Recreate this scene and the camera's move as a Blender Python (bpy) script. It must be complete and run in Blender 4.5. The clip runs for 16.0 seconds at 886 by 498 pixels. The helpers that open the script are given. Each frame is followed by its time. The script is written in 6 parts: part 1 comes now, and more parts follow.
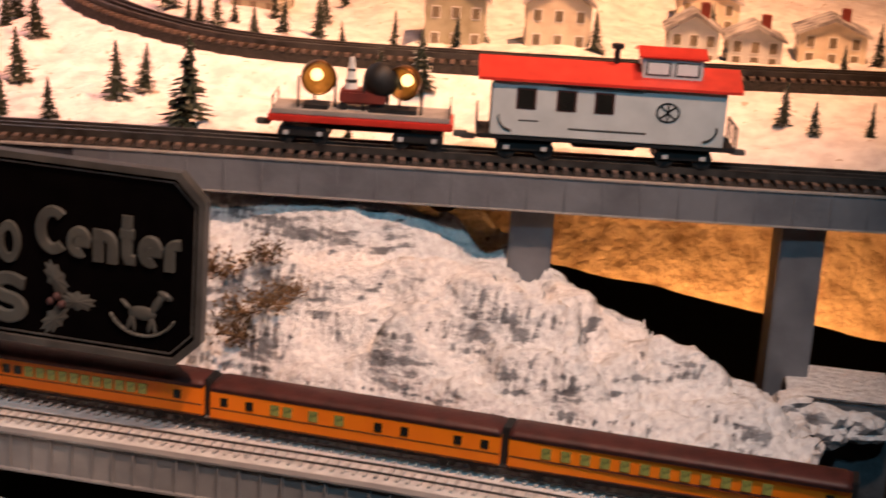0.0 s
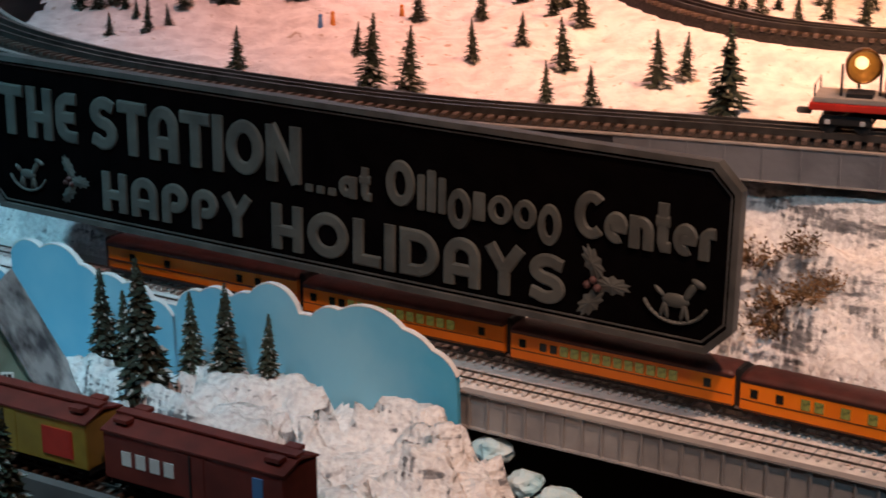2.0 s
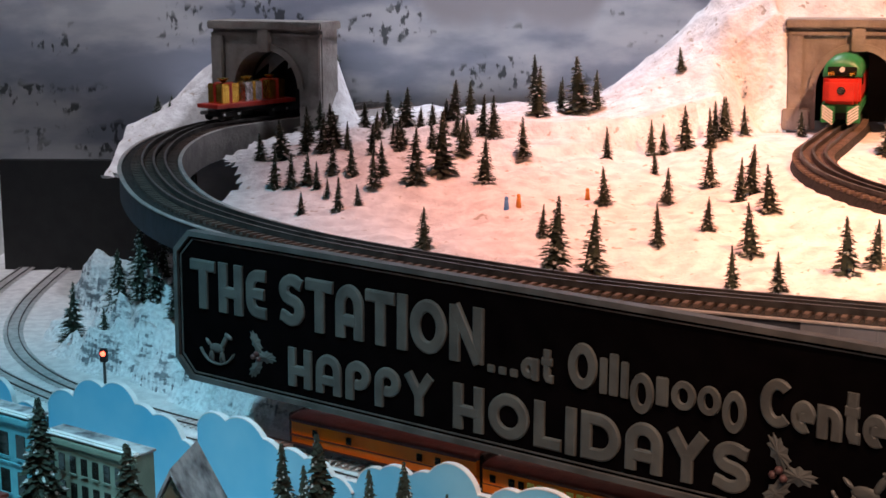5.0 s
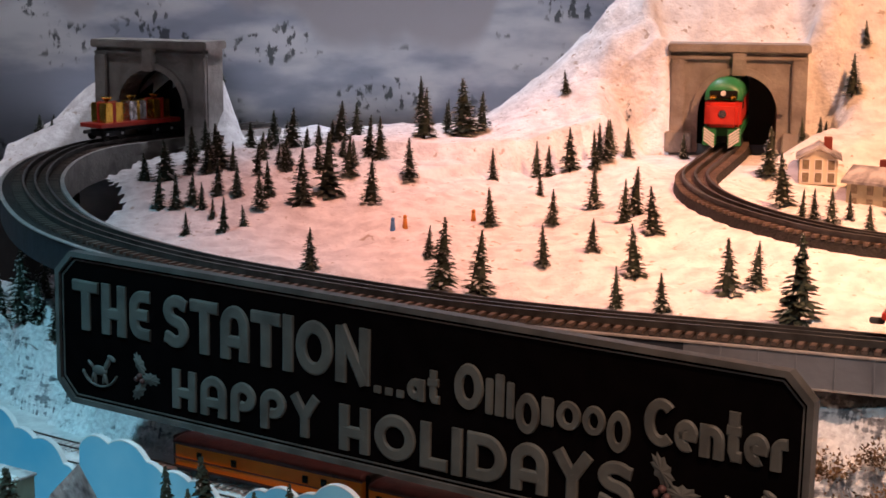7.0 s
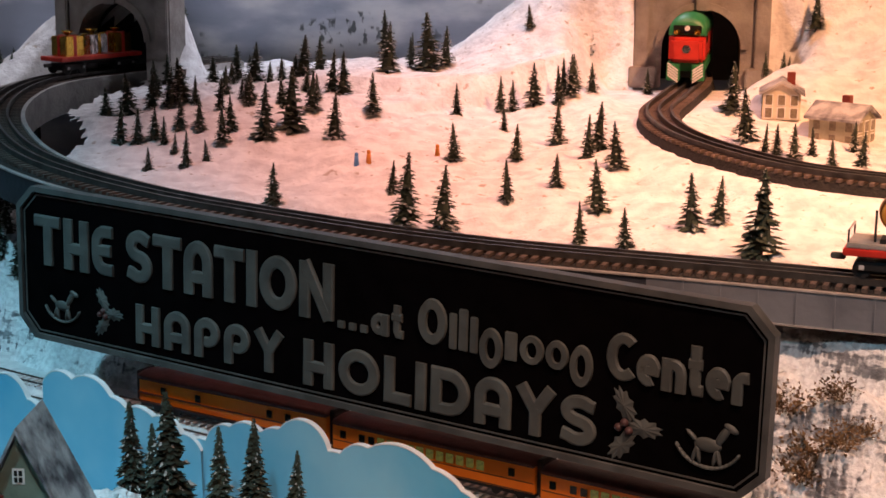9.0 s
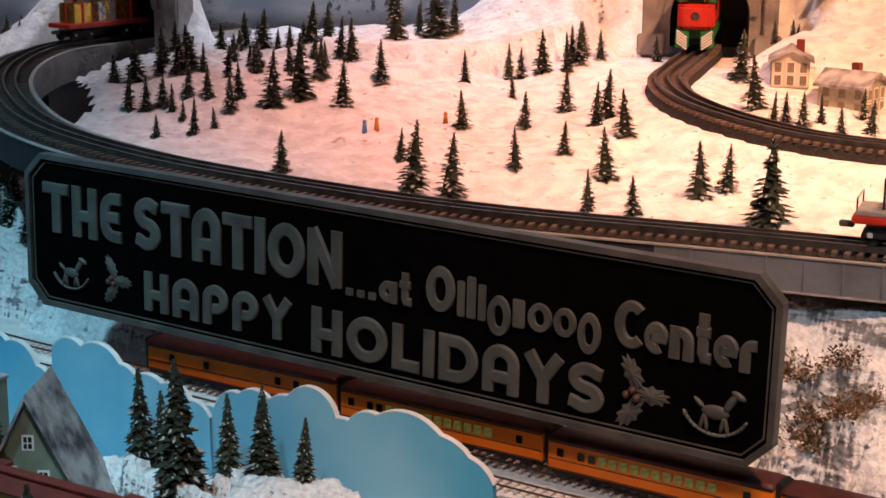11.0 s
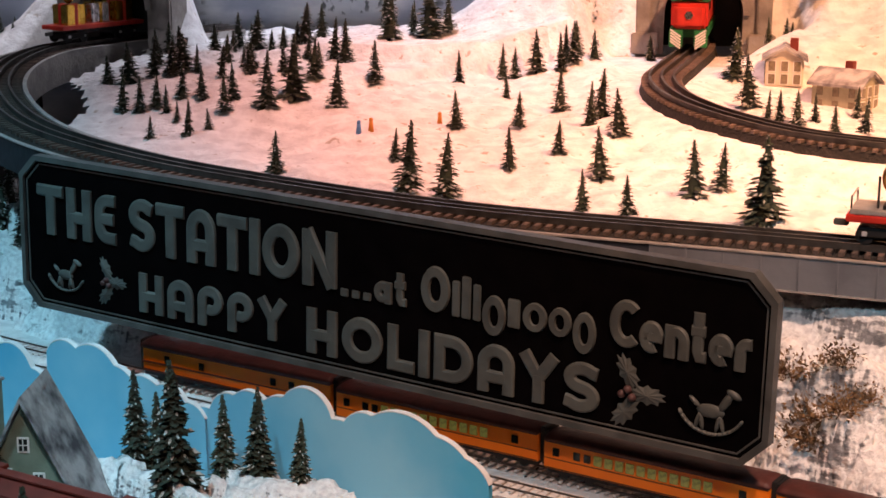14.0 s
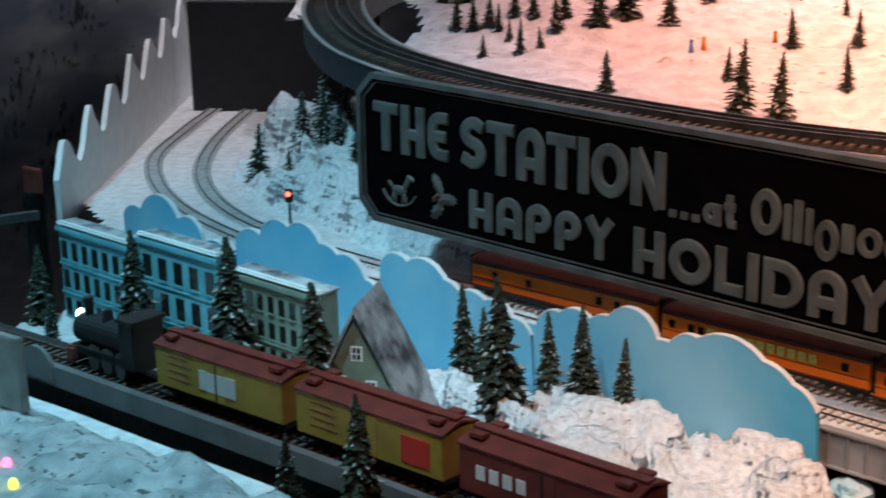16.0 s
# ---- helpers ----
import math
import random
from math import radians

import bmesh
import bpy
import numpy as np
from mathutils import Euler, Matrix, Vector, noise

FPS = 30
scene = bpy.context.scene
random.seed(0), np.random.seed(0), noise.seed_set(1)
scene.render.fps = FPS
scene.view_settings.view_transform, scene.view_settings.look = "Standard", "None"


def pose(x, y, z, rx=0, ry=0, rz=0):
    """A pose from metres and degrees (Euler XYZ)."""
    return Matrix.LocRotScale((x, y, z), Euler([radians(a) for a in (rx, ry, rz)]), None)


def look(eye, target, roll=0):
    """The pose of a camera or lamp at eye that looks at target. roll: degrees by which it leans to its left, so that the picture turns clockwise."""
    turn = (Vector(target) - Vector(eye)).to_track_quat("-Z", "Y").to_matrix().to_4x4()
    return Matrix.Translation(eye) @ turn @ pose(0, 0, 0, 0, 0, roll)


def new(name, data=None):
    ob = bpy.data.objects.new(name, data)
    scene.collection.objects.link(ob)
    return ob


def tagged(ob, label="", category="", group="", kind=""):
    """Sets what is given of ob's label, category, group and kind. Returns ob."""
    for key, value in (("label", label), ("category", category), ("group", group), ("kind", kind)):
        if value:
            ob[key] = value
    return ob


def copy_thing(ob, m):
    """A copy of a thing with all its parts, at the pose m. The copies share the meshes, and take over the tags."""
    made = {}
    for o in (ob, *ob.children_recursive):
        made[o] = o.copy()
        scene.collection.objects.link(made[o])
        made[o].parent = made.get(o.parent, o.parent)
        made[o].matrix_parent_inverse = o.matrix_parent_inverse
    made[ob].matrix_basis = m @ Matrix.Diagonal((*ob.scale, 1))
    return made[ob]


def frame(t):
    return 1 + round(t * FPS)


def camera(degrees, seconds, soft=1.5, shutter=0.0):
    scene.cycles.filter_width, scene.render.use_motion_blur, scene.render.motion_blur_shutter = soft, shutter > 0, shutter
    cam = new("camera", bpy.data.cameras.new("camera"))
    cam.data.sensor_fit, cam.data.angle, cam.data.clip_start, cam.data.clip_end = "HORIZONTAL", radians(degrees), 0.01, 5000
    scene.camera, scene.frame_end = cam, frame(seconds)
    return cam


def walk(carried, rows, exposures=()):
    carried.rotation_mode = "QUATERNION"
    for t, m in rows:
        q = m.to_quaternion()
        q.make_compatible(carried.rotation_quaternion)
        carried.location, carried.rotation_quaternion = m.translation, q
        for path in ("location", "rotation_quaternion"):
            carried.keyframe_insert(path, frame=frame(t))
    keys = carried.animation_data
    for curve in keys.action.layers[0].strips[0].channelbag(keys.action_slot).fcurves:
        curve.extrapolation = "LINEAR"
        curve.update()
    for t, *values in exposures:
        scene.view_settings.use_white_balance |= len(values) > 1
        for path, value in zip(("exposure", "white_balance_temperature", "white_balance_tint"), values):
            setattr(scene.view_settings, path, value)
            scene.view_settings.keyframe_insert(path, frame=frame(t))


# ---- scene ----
cam = camera(30.27, 16.0, soft=1.6, shutter=0.3)
EYE = (0.0, 0.0, 0.60)
ROWS = [
    (0.0, 73.628, -3.448, -20.293), (0.5, 72.500, -2.607, -14.457), (1.0, 72.343, -1.337, -9.410),
    (1.5, 72.528, -0.573, -5.111), (2.0, 72.694, 0.098, -1.978), (2.5, 74.500, 0.859, 1.744),
    (3.0, 75.842, 1.096, 3.777), (3.2, 76.20, 1.1, 4.27), (5.3, 79.23, 0.25, 4.40), (5.5, 79.312, 0.190, 3.381),
    (6.0, 80.021, -0.132, 1.050), (6.5, 79.899, -0.191, 1.063), (7.0, 79.799, -0.364, 0.618),
    (7.5, 79.329, -0.476, -0.151), (8.0, 77.481, -0.374, -0.260), (8.5, 77.357, -0.507, -0.388),
    (9.0, 77.541, -0.613, -0.624), (9.5, 77.427, -0.713, -0.502), (12.0, 76.001, -0.361, -0.085),
    (12.5, 76.000, -0.291, 0.073), (13.0, 76.279, -0.372, -0.159), (13.5, 76.407, -0.453, -0.463),
    (14.0, 76.410, -0.391, -0.575), (14.5, 74.901, 0.047, 0.064), (15.0, 74.275, 0.277, 2.517),
    (15.5, 74.116, 0.993, 5.975), (16.0, 73.690, 1.352, 10.786)]
walk(cam, [(t, pose(*EYE, rx, ry, rz)) for t, rx, ry, rz in ROWS],
     [(0.0, -0.02), (0.6, -0.34), (1.5, -0.38), (3.0, 0.08), (5.5, 0.15), (7.0, -0.12), (9.5, -0.15), (12.5, 0.0), (14.0, 0.06), (15.0, -0.04), (16.0, 0.2)])

# ---- world and light ----
world = bpy.data.worlds.new("world")
scene.world = world
world.use_nodes = True
world.node_tree.nodes["Background"].inputs[0].default_value = (0.16, 0.22, 0.34, 1)
world.node_tree.nodes["Background"].inputs[1].default_value = 0.004
scene.view_settings.exposure = 0.0


def spot(name, at, to, power, colour, degrees, blend=0.6, size=0.05):
    data = bpy.data.lights.new(name, "SPOT")
    data.energy, data.color, data.spot_size, data.spot_blend, data.shadow_soft_size = power, colour, radians(degrees), blend, size
    ob = new(name, data)
    ob.matrix_world = look(at, to)
    return ob


spot("warm_spot", (1.05, 1.40, 1.75), (0.86, 2.20, 0.26), 270, (1.0, 0.445, 0.215), 66, 0.95)
spot("warm_spot", (0.46, 0.50, 1.75), (0.46, 1.45, 0.10), 145, (1.0, 0.57, 0.38), 42, 0.95)
spot("cool_spot", (-1.0, 1.15, 1.8), (-0.78, 1.80, 0.0), 98, (0.32, 0.76, 1.0), 46, 0.8)
spot("cool_spot", (-0.50, 0.75, 1.7), (-0.46, 1.35, 0.05), 66, (0.36, 0.80, 1.0), 46, 0.9)
spot("cool_spot", (0.50, 0.10, 1.3), (0.68, 1.42, 0.12), 30, (0.34, 0.76, 1.0), 38, 0.9)
spot("cool_spot", (0.02, 2.95, 2.0), (0.04, 3.43, 0.52), 140, (0.84, 0.86, 1.0), 86, 1.0)
spot("cool_spot", (-0.92, 2.25, 1.9), (-1.38, 2.75, 0.40), 62, (0.92, 0.88, 0.95), 70, 1.0)
spot("pink_spot", (0.02, 0.15, 1.5), (-0.05, 1.58, 0.02), 55, (1.0, 0.59, 0.45), 34, 1.0)
spot("pink_spot", (0.10, 1.95, 1.9), (0.13, 2.20, 0.25), 138, (1.0, 0.445, 0.36), 46, 1.0)
gorge = bpy.data.lights.new("gorge_lamp", "AREA")
gorge.shape, gorge.size, gorge.size_y = "RECTANGLE", 0.42, 0.02
gorge.energy, gorge.color = 0.7, (1.0, 0.40, 0.10)
new("gorge_lamp", gorge).matrix_world = look((0.93, 1.50, 0.005), (1.0, 1.62, 0.09))

# ---- materials ----


def material(name, colour, rough=0.7, metal=0.0, second=None, scale=40.0, bump=0.0, bump_scale=None, specks=None, speck_scale=200.0, speck_at=0.66, spec=0.5, island=0.0, glow=None, relief=0.004):
    """A surface with two scales of variation in colour, some relief, and optional specks."""
    m = bpy.data.materials.new(name)
    m.use_nodes = True
    n, link = m.node_tree.nodes, m.node_tree.links.new
    b = n["Principled BSDF"]
    b.inputs["Roughness"].default_value, b.inputs["Metallic"].default_value = rough, metal
    b.inputs["Specular IOR Level"].default_value = spec
    co = n.new("ShaderNodeTexCoord")
    a = n.new("ShaderNodeTexNoise")
    a.inputs["Scale"].default_value, a.inputs["Detail"].default_value = scale, 8
    link(co.outputs["Object"], a.inputs["Vector"])
    ramp = n.new("ShaderNodeValToRGB")
    s = second or tuple(c * 0.72 for c in colour)
    ramp.color_ramp.elements[0].color, ramp.color_ramp.elements[1].color = (*s, 1), (*colour, 1)
    ramp.color_ramp.elements[0].position, ramp.color_ramp.elements[1].position = 0.34, 0.62
    link(a.outputs["Fac"], ramp.inputs["Fac"])
    out = ramp.outputs["Color"]
    if specks:
        v = n.new("ShaderNodeTexNoise")
        v.inputs["Scale"].default_value, v.inputs["Detail"].default_value = speck_scale, 3
        link(co.outputs["Object"], v.inputs["Vector"])
        r2 = n.new("ShaderNodeValToRGB")
        r2.color_ramp.elements[0].position, r2.color_ramp.elements[1].position = speck_at, speck_at + 0.05
        mix = n.new("ShaderNodeMix")
        mix.data_type = "RGBA"
        link(v.outputs["Fac"], r2.inputs["Fac"])
        link(r2.outputs["Color"], mix.inputs["Factor"])
        link(out, mix.inputs["A"])
        mix.inputs["B"].default_value = (*specks, 1)
        out = mix.outputs["Result"]
    if island:
        info = n.new("ShaderNodeObjectInfo")
        hsv = n.new("ShaderNodeHueSaturation")
        mr = n.new("ShaderNodeMapRange")
        mr.inputs["To Min"].default_value, mr.inputs["To Max"].default_value = 1 - island, 1 + island
        link(info.outputs["Random"], mr.inputs["Value"])
        link(mr.outputs["Result"], hsv.inputs["Value"])
        link(out, hsv.inputs["Color"])
        out = hsv.outputs["Color"]
    link(out, b.inputs["Base Color"])
    if bump:
        t = n.new("ShaderNodeTexNoise")
        t.inputs["Scale"].default_value, t.inputs["Detail"].default_value = bump_scale or scale * 4, 6
        link(co.outputs["Object"], t.inputs["Vector"])
        bp = n.new("ShaderNodeBump")
        bp.inputs["Strength"].default_value, bp.inputs["Distance"].default_value = bump, relief
        link(t.outputs["Fac"], bp.inputs["Height"])
        link(bp.outputs["Normal"], b.inputs["Normal"])
    if glow:
        b.inputs["Emission Color"].default_value, b.inputs["Emission Strength"].default_value = (*glow[:3], 1), glow[3]
    return m


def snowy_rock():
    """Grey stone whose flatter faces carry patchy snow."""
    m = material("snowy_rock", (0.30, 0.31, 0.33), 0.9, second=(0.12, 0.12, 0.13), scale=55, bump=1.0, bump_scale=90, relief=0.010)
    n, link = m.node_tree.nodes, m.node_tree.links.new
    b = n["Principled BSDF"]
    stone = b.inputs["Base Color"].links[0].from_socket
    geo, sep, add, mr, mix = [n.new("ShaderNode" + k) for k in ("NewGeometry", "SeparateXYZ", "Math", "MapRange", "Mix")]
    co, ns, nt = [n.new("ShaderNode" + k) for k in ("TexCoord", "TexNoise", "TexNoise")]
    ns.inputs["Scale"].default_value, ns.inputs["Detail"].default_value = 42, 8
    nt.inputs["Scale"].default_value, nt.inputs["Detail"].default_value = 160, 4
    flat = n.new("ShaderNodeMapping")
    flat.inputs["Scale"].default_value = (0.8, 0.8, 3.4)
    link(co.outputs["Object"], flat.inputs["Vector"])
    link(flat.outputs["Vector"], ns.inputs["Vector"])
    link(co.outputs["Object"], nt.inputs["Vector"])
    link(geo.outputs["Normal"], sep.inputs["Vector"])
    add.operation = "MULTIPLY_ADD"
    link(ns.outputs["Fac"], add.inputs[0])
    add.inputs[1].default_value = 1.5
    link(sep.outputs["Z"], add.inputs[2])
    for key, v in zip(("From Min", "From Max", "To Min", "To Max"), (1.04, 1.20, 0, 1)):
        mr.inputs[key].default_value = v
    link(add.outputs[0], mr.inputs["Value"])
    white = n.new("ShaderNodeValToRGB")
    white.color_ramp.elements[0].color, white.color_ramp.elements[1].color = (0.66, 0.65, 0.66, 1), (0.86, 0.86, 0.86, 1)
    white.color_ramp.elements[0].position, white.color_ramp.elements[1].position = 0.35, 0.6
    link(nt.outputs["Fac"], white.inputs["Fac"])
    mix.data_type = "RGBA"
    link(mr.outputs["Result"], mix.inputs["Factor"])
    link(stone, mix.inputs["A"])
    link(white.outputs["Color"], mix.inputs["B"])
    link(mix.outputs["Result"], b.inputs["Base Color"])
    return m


def painted_mountains():
    """Snowy ranges brushed on a board: grey sky, pale ridges with soft folds, and rows of dark scrub."""
    m = bpy.data.materials.new("backdrop_paint")
    m.use_nodes = True
    n, link = m.node_tree.nodes, m.node_tree.links.new
    b = n["Principled BSDF"]
    b.inputs["Roughness"].default_value, b.inputs["Specular IOR Level"].default_value = 0.92, 0.1
    co = n.new("ShaderNodeTexCoord")

    def tex(scale, turn, size, detail):
        mp, t = n.new("ShaderNodeMapping"), n.new("ShaderNodeTexNoise")
        mp.inputs["Scale"].default_value, mp.inputs["Rotation"].default_value = scale, (0, radians(turn), 0)
        t.inputs["Scale"].default_value, t.inputs["Detail"].default_value = size, detail
        link(co.outputs["Object"], mp.inputs["Vector"])
        link(mp.outputs["Vector"], t.inputs["Vector"])
        return t.outputs["Fac"]

    def steps(value, a, c, low, high):
        r = n.new("ShaderNodeMapRange")
        r.interpolation_type = "SMOOTHSTEP"
        for key, v in zip(("From Min", "From Max", "To Min", "To Max"), (a, c, low, high)):
            r.inputs[key].default_value = v
        link(value, r.inputs["Value"])
        return r.outputs["Result"]

    def sums(kind, a, c):
        q = n.new("ShaderNodeMath")
        q.operation = kind
        link(a, q.inputs[0])
        if isinstance(c, float):
            q.inputs[1].default_value = c
        else:
            link(c, q.inputs[1])
        return q.outputs[0]

    def mixed(f, a, c):
        x = n.new("ShaderNodeMix")
        x.data_type = "RGBA"
        link(f, x.inputs["Factor"])
        for key, v in (("A", a), ("B", c)):
            if isinstance(v, tuple):
                x.inputs[key].default_value = (*v, 1)
            else:
                link(v, x.inputs[key])
        return x.outputs["Result"]

    sep = n.new("ShaderNodeSeparateXYZ")
    link(co.outputs["Object"], sep.inputs["Vector"])
    fold = mixed(steps(tex((1, 1, 2.4), 35, 4.0, 5), 0.40, 0.60, 0, 1), (0.42, 0.46, 0.55), (0.80, 0.81, 0.83))
    fold = mixed(steps(tex((1, 1, 3.0), -28, 7.0, 6), 0.40, 0.72, 0, 0.45), fold, (0.30, 0.34, 0.42))
    ridge = steps(tex((1, 1, 0.02), 0, 2.4, 4), 0.30, 0.70, 0.38, 0.58)
    over = steps(sums("SUBTRACT", sep.outputs["Z"], ridge), -0.02, 0.04, 0, 1)
    land = mixed(over, fold, (0.54, 0.52, 0.54))
    rows = sums("MULTIPLY", steps(tex((1, 1, 2.6), 32, 5.0, 3), 0.53, 0.60, 0, 1), steps(tex((1, 1, 0.55), 0, 62.0, 3), 0.52, 0.60, 0, 0.85))
    rows = sums("MULTIPLY", rows, steps(over, 0.0, 0.3, 1, 0))
    link(mixed(rows, land, (0.055, 0.065, 0.07)), b.inputs["Base Color"])
    return m


BANKSNOW = material("bank_snow", (0.74, 0.76, 0.77), 0.9, second=(0.36, 0.42, 0.45), scale=42, bump=1.0, bump_scale=70, specks=(0.16, 0.18, 0.19), speck_scale=110, speck_at=0.61, relief=0.010)
SNOW = material("snow", (0.84, 0.83, 0.83), 0.85, second=(0.62, 0.595, 0.60), scale=38, bump=0.7, bump_scale=120, specks=(0.46, 0.39, 0.34), speck_scale=70, speck_at=0.655, relief=0.005)
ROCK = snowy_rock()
GORGE = material("gorge_rock", (0.62, 0.52, 0.45), 0.9, second=(0.34, 0.26, 0.21), scale=40, bump=1.0, bump_scale=60, relief=0.010)
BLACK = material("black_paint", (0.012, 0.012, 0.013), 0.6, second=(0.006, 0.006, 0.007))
SIGNBLACK = material("sign_black", (0.0028, 0.0022, 0.0025), 0.9, second=(0.0016, 0.0013, 0.0015), spec=0.01)
SIGNGREY = material("sign_grey", (0.080, 0.086, 0.080), 0.55, second=(0.050, 0.053, 0.050), scale=30, bump=0.2)
FRAMEGREY = material("frame_grey", (0.085, 0.085, 0.082), 0.5, second=(0.045, 0.045, 0.043), scale=30, bump=0.2)
GIRDER = material("grey_girder", (0.17, 0.18, 0.20), 0.6, second=(0.11, 0.115, 0.13), scale=18, bump=0.3)
NAVY = material("blue_black_fascia", (0.020, 0.024, 0.034), 0.7, second=(0.010, 0.012, 0.018), scale=30, bump=0.2)
CURB = material("pale_curb", (0.42, 0.40, 0.38), 0.8, second=(0.30, 0.28, 0.27), scale=40, bump=0.4, bump_scale=160)
GIRDERPALE = material("pale_girder", (0.30, 0.30, 0.30), 0.6, second=(0.20, 0.20, 0.21), scale=18, bump=0.3)
CONCRETE = material("concrete", (0.34, 0.32, 0.30), 0.85, second=(0.20, 0.18, 0.17), scale=22, bump=0.5, bump_scale=140)
TIE = material("tie", (0.15, 0.105, 0.085), 0.8, second=(0.07, 0.05, 0.042), scale=60, bump=0.3, island=0.25)
RAIL = material("rail", (0.10, 0.095, 0.09), 0.42, metal=0.6, second=(0.05, 0.045, 0.042), scale=50)
BALLAST = material("ballast", (0.030, 0.026, 0.024), 0.95, second=(0.016, 0.014, 0.012), scale=120, bump=0.8, bump_scale=300)
WHITETIE = material("pale_tie", (0.62, 0.60, 0.59), 0.8, second=(0.45, 0.43, 0.42), scale=80, bump=0.3)
PALEBED = material("pale_bed", (0.74, 0.73, 0.72), 0.9, second=(0.58, 0.57, 0.57), scale=60, bump=0.5, bump_scale=240)
BACKDROP = painted_mountains()
YELLOW = material("orange_yellow", (0.94, 0.235, 0.004), 0.42, second=(0.88, 0.20, 0.004), scale=30)
MAROON = material("maroon_roof", (0.085, 0.022, 0.018), 0.55, second=(0.05, 0.014, 0.012), scale=60, bump=0.15)
CLOUDBLUE = material("cloud_blue", (0.08, 0.42, 0.64), 0.75, second=(0.26, 0.56, 0.70), scale=5.5, bump=0.08)
CLOUDEDGE = material("cloud_edge", (0.80, 0.80, 0.80), 0.7, second=(0.66, 0.66, 0.66))
RED = material("red_paint", (0.62, 0.045, 0.028), 0.4, second=(0.50, 0.03, 0.02), scale=60)
GREY = material("grey_paint", (0.58, 0.61, 0.61), 0.5, second=(0.50, 0.53, 0.53), scale=40)
GREEN = material("green_paint", (0.03, 0.22, 0.07), 0.4, second=(0.02, 0.16, 0.05), scale=60)
DULLRED = material("dull_red", (0.22, 0.06, 0.05), 0.5)
HOLLYRED = material("faded_berry", (0.07, 0.030, 0.030), 0.6)
WINDOW_LIT = material("lit_window", (0.20, 0.19, 0.05), 0.25, second=(0.03, 0.035, 0.015), scale=300, glow=(0.48, 0.42, 0.10, 0.13))
GLASS_DARK = material("dark_pane", (0.02, 0.02, 0.018), 0.12)
# panes lightened in colour for the strong light on the snow field houses
BRIGHTPANE = material("bright_pane", (0.24, 0.20, 0.14), 0.3, second=(0.14, 0.12, 0.08), scale=200)
GOLD = material("gold_foil", (0.80, 0.50, 0.10), 0.22, metal=1.0, second=(0.62, 0.36, 0.06), scale=90, bump=0.5, bump_scale=120)
SILVER = material("silver_foil", (0.70, 0.70, 0.72), 0.2, metal=1.0, second=(0.4, 0.4, 0.42), scale=90, bump=0.5, bump_scale=120)
PLANK = material("grey_plank", (0.36, 0.33, 0.31), 0.7, second=(0.26, 0.24, 0.22), scale=60, bump=0.3)
BRASS = material("dark_brass", (0.32, 0.15, 0.04), 0.42, metal=0.9, second=(0.16, 0.07, 0.02), scale=60)
LAMPGLOW = material("lamp_glow", (1.0, 0.75, 0.35), 0.3, glow=(1.0, 0.66, 0.28, 2.5))
HEADGLOW = material("headlamp_glow", (0.9, 0.95, 1.0), 0.3, glow=(0.85, 0.95, 1.0, 6.0))
PINKGLOW = material("pink_glow", (1.0, 0.2, 0.35), 0.3, glow=(1.0, 0.16, 0.32, 2.5))
LIMEGLOW = material("yellow_glow", (0.9, 0.9, 0.1), 0.3, glow=(0.85, 0.9, 0.08, 2.0))
FOOTING = material("footing_stone", (0.11, 0.12, 0.135), 0.85, second=(0.05, 0.055, 0.06), scale=26, bump=0.6, bump_scale=110)
LEAF = material("conifer", (0.055, 0.068, 0.044), 0.9, second=(0.020, 0.029, 0.019), scale=200, island=0.3)
FLOCK = material("flocking", (0.55, 0.56, 0.54), 0.95, second=(0.40, 0.42, 0.40), scale=200)
BARK = material("bark", (0.07, 0.045, 0.03), 0.9, second=(0.04, 0.025, 0.02), scale=120)
BRUSH = material("dry_brush", (0.22, 0.13, 0.06), 0.9, second=(0.10, 0.06, 0.03), scale=90, island=0.3)
BEIGE = material("beige_wall", (0.72, 0.66, 0.54), 0.8, second=(0.60, 0.54, 0.43), scale=50, bump=0.2)
OLIVE = material("olive_wall", (0.44, 0.42, 0.31), 0.8, second=(0.34, 0.32, 0.22), scale=50, bump=0.2)
PALEBLUE = material("pale_wall", (0.13, 0.40, 0.45), 0.8, second=(0.09, 0.31, 0.36), scale=50, bump=0.2)
PALEGREY = material("pale_grey_wall", (0.62, 0.64, 0.63), 0.8, second=(0.52, 0.54, 0.53), scale=50, bump=0.2)
SAGE = material("sage_wall", (0.20, 0.255, 0.20), 0.8, second=(0.15, 0.20, 0.155), scale=50, bump=0.2)
ROOFSNOW = material("snowy_roof", (0.50, 0.50, 0.51), 0.85, second=(0.07, 0.065, 0.075), scale=38, bump=0.6)
REEFER = material("reefer_yellow", (0.38, 0.26, 0.04), 0.55, second=(0.29, 0.19, 0.03), scale=40)
OXIDE = material("oxide_red", (0.20, 0.033, 0.022), 0.6, second=(0.13, 0.021, 0.015), scale=40)
FASCIA = material("grey_fascia", (0.17, 0.165, 0.165), 0.6, second=(0.12, 0.115, 0.115), scale=30)
WHITE = material("white_paint", (0.78, 0.78, 0.76), 0.5, second=(0.70, 0.70, 0.68))
ICE = material("cyan_ice", (0.35, 0.62, 0.72), 0.5, second=(0.62, 0.74, 0.78), scale=30, bump=0.5, bump_scale=90)
CHROME = material("wheel_metal", (0.80, 0.80, 0.82), 0.25, metal=0.3)
ORANGE = material("orange_paint", (0.70, 0.26, 0.03), 0.5, second=(0.60, 0.20, 0.02))
BLUE = material("blue_paint", (0.10, 0.28, 0.60), 0.5)
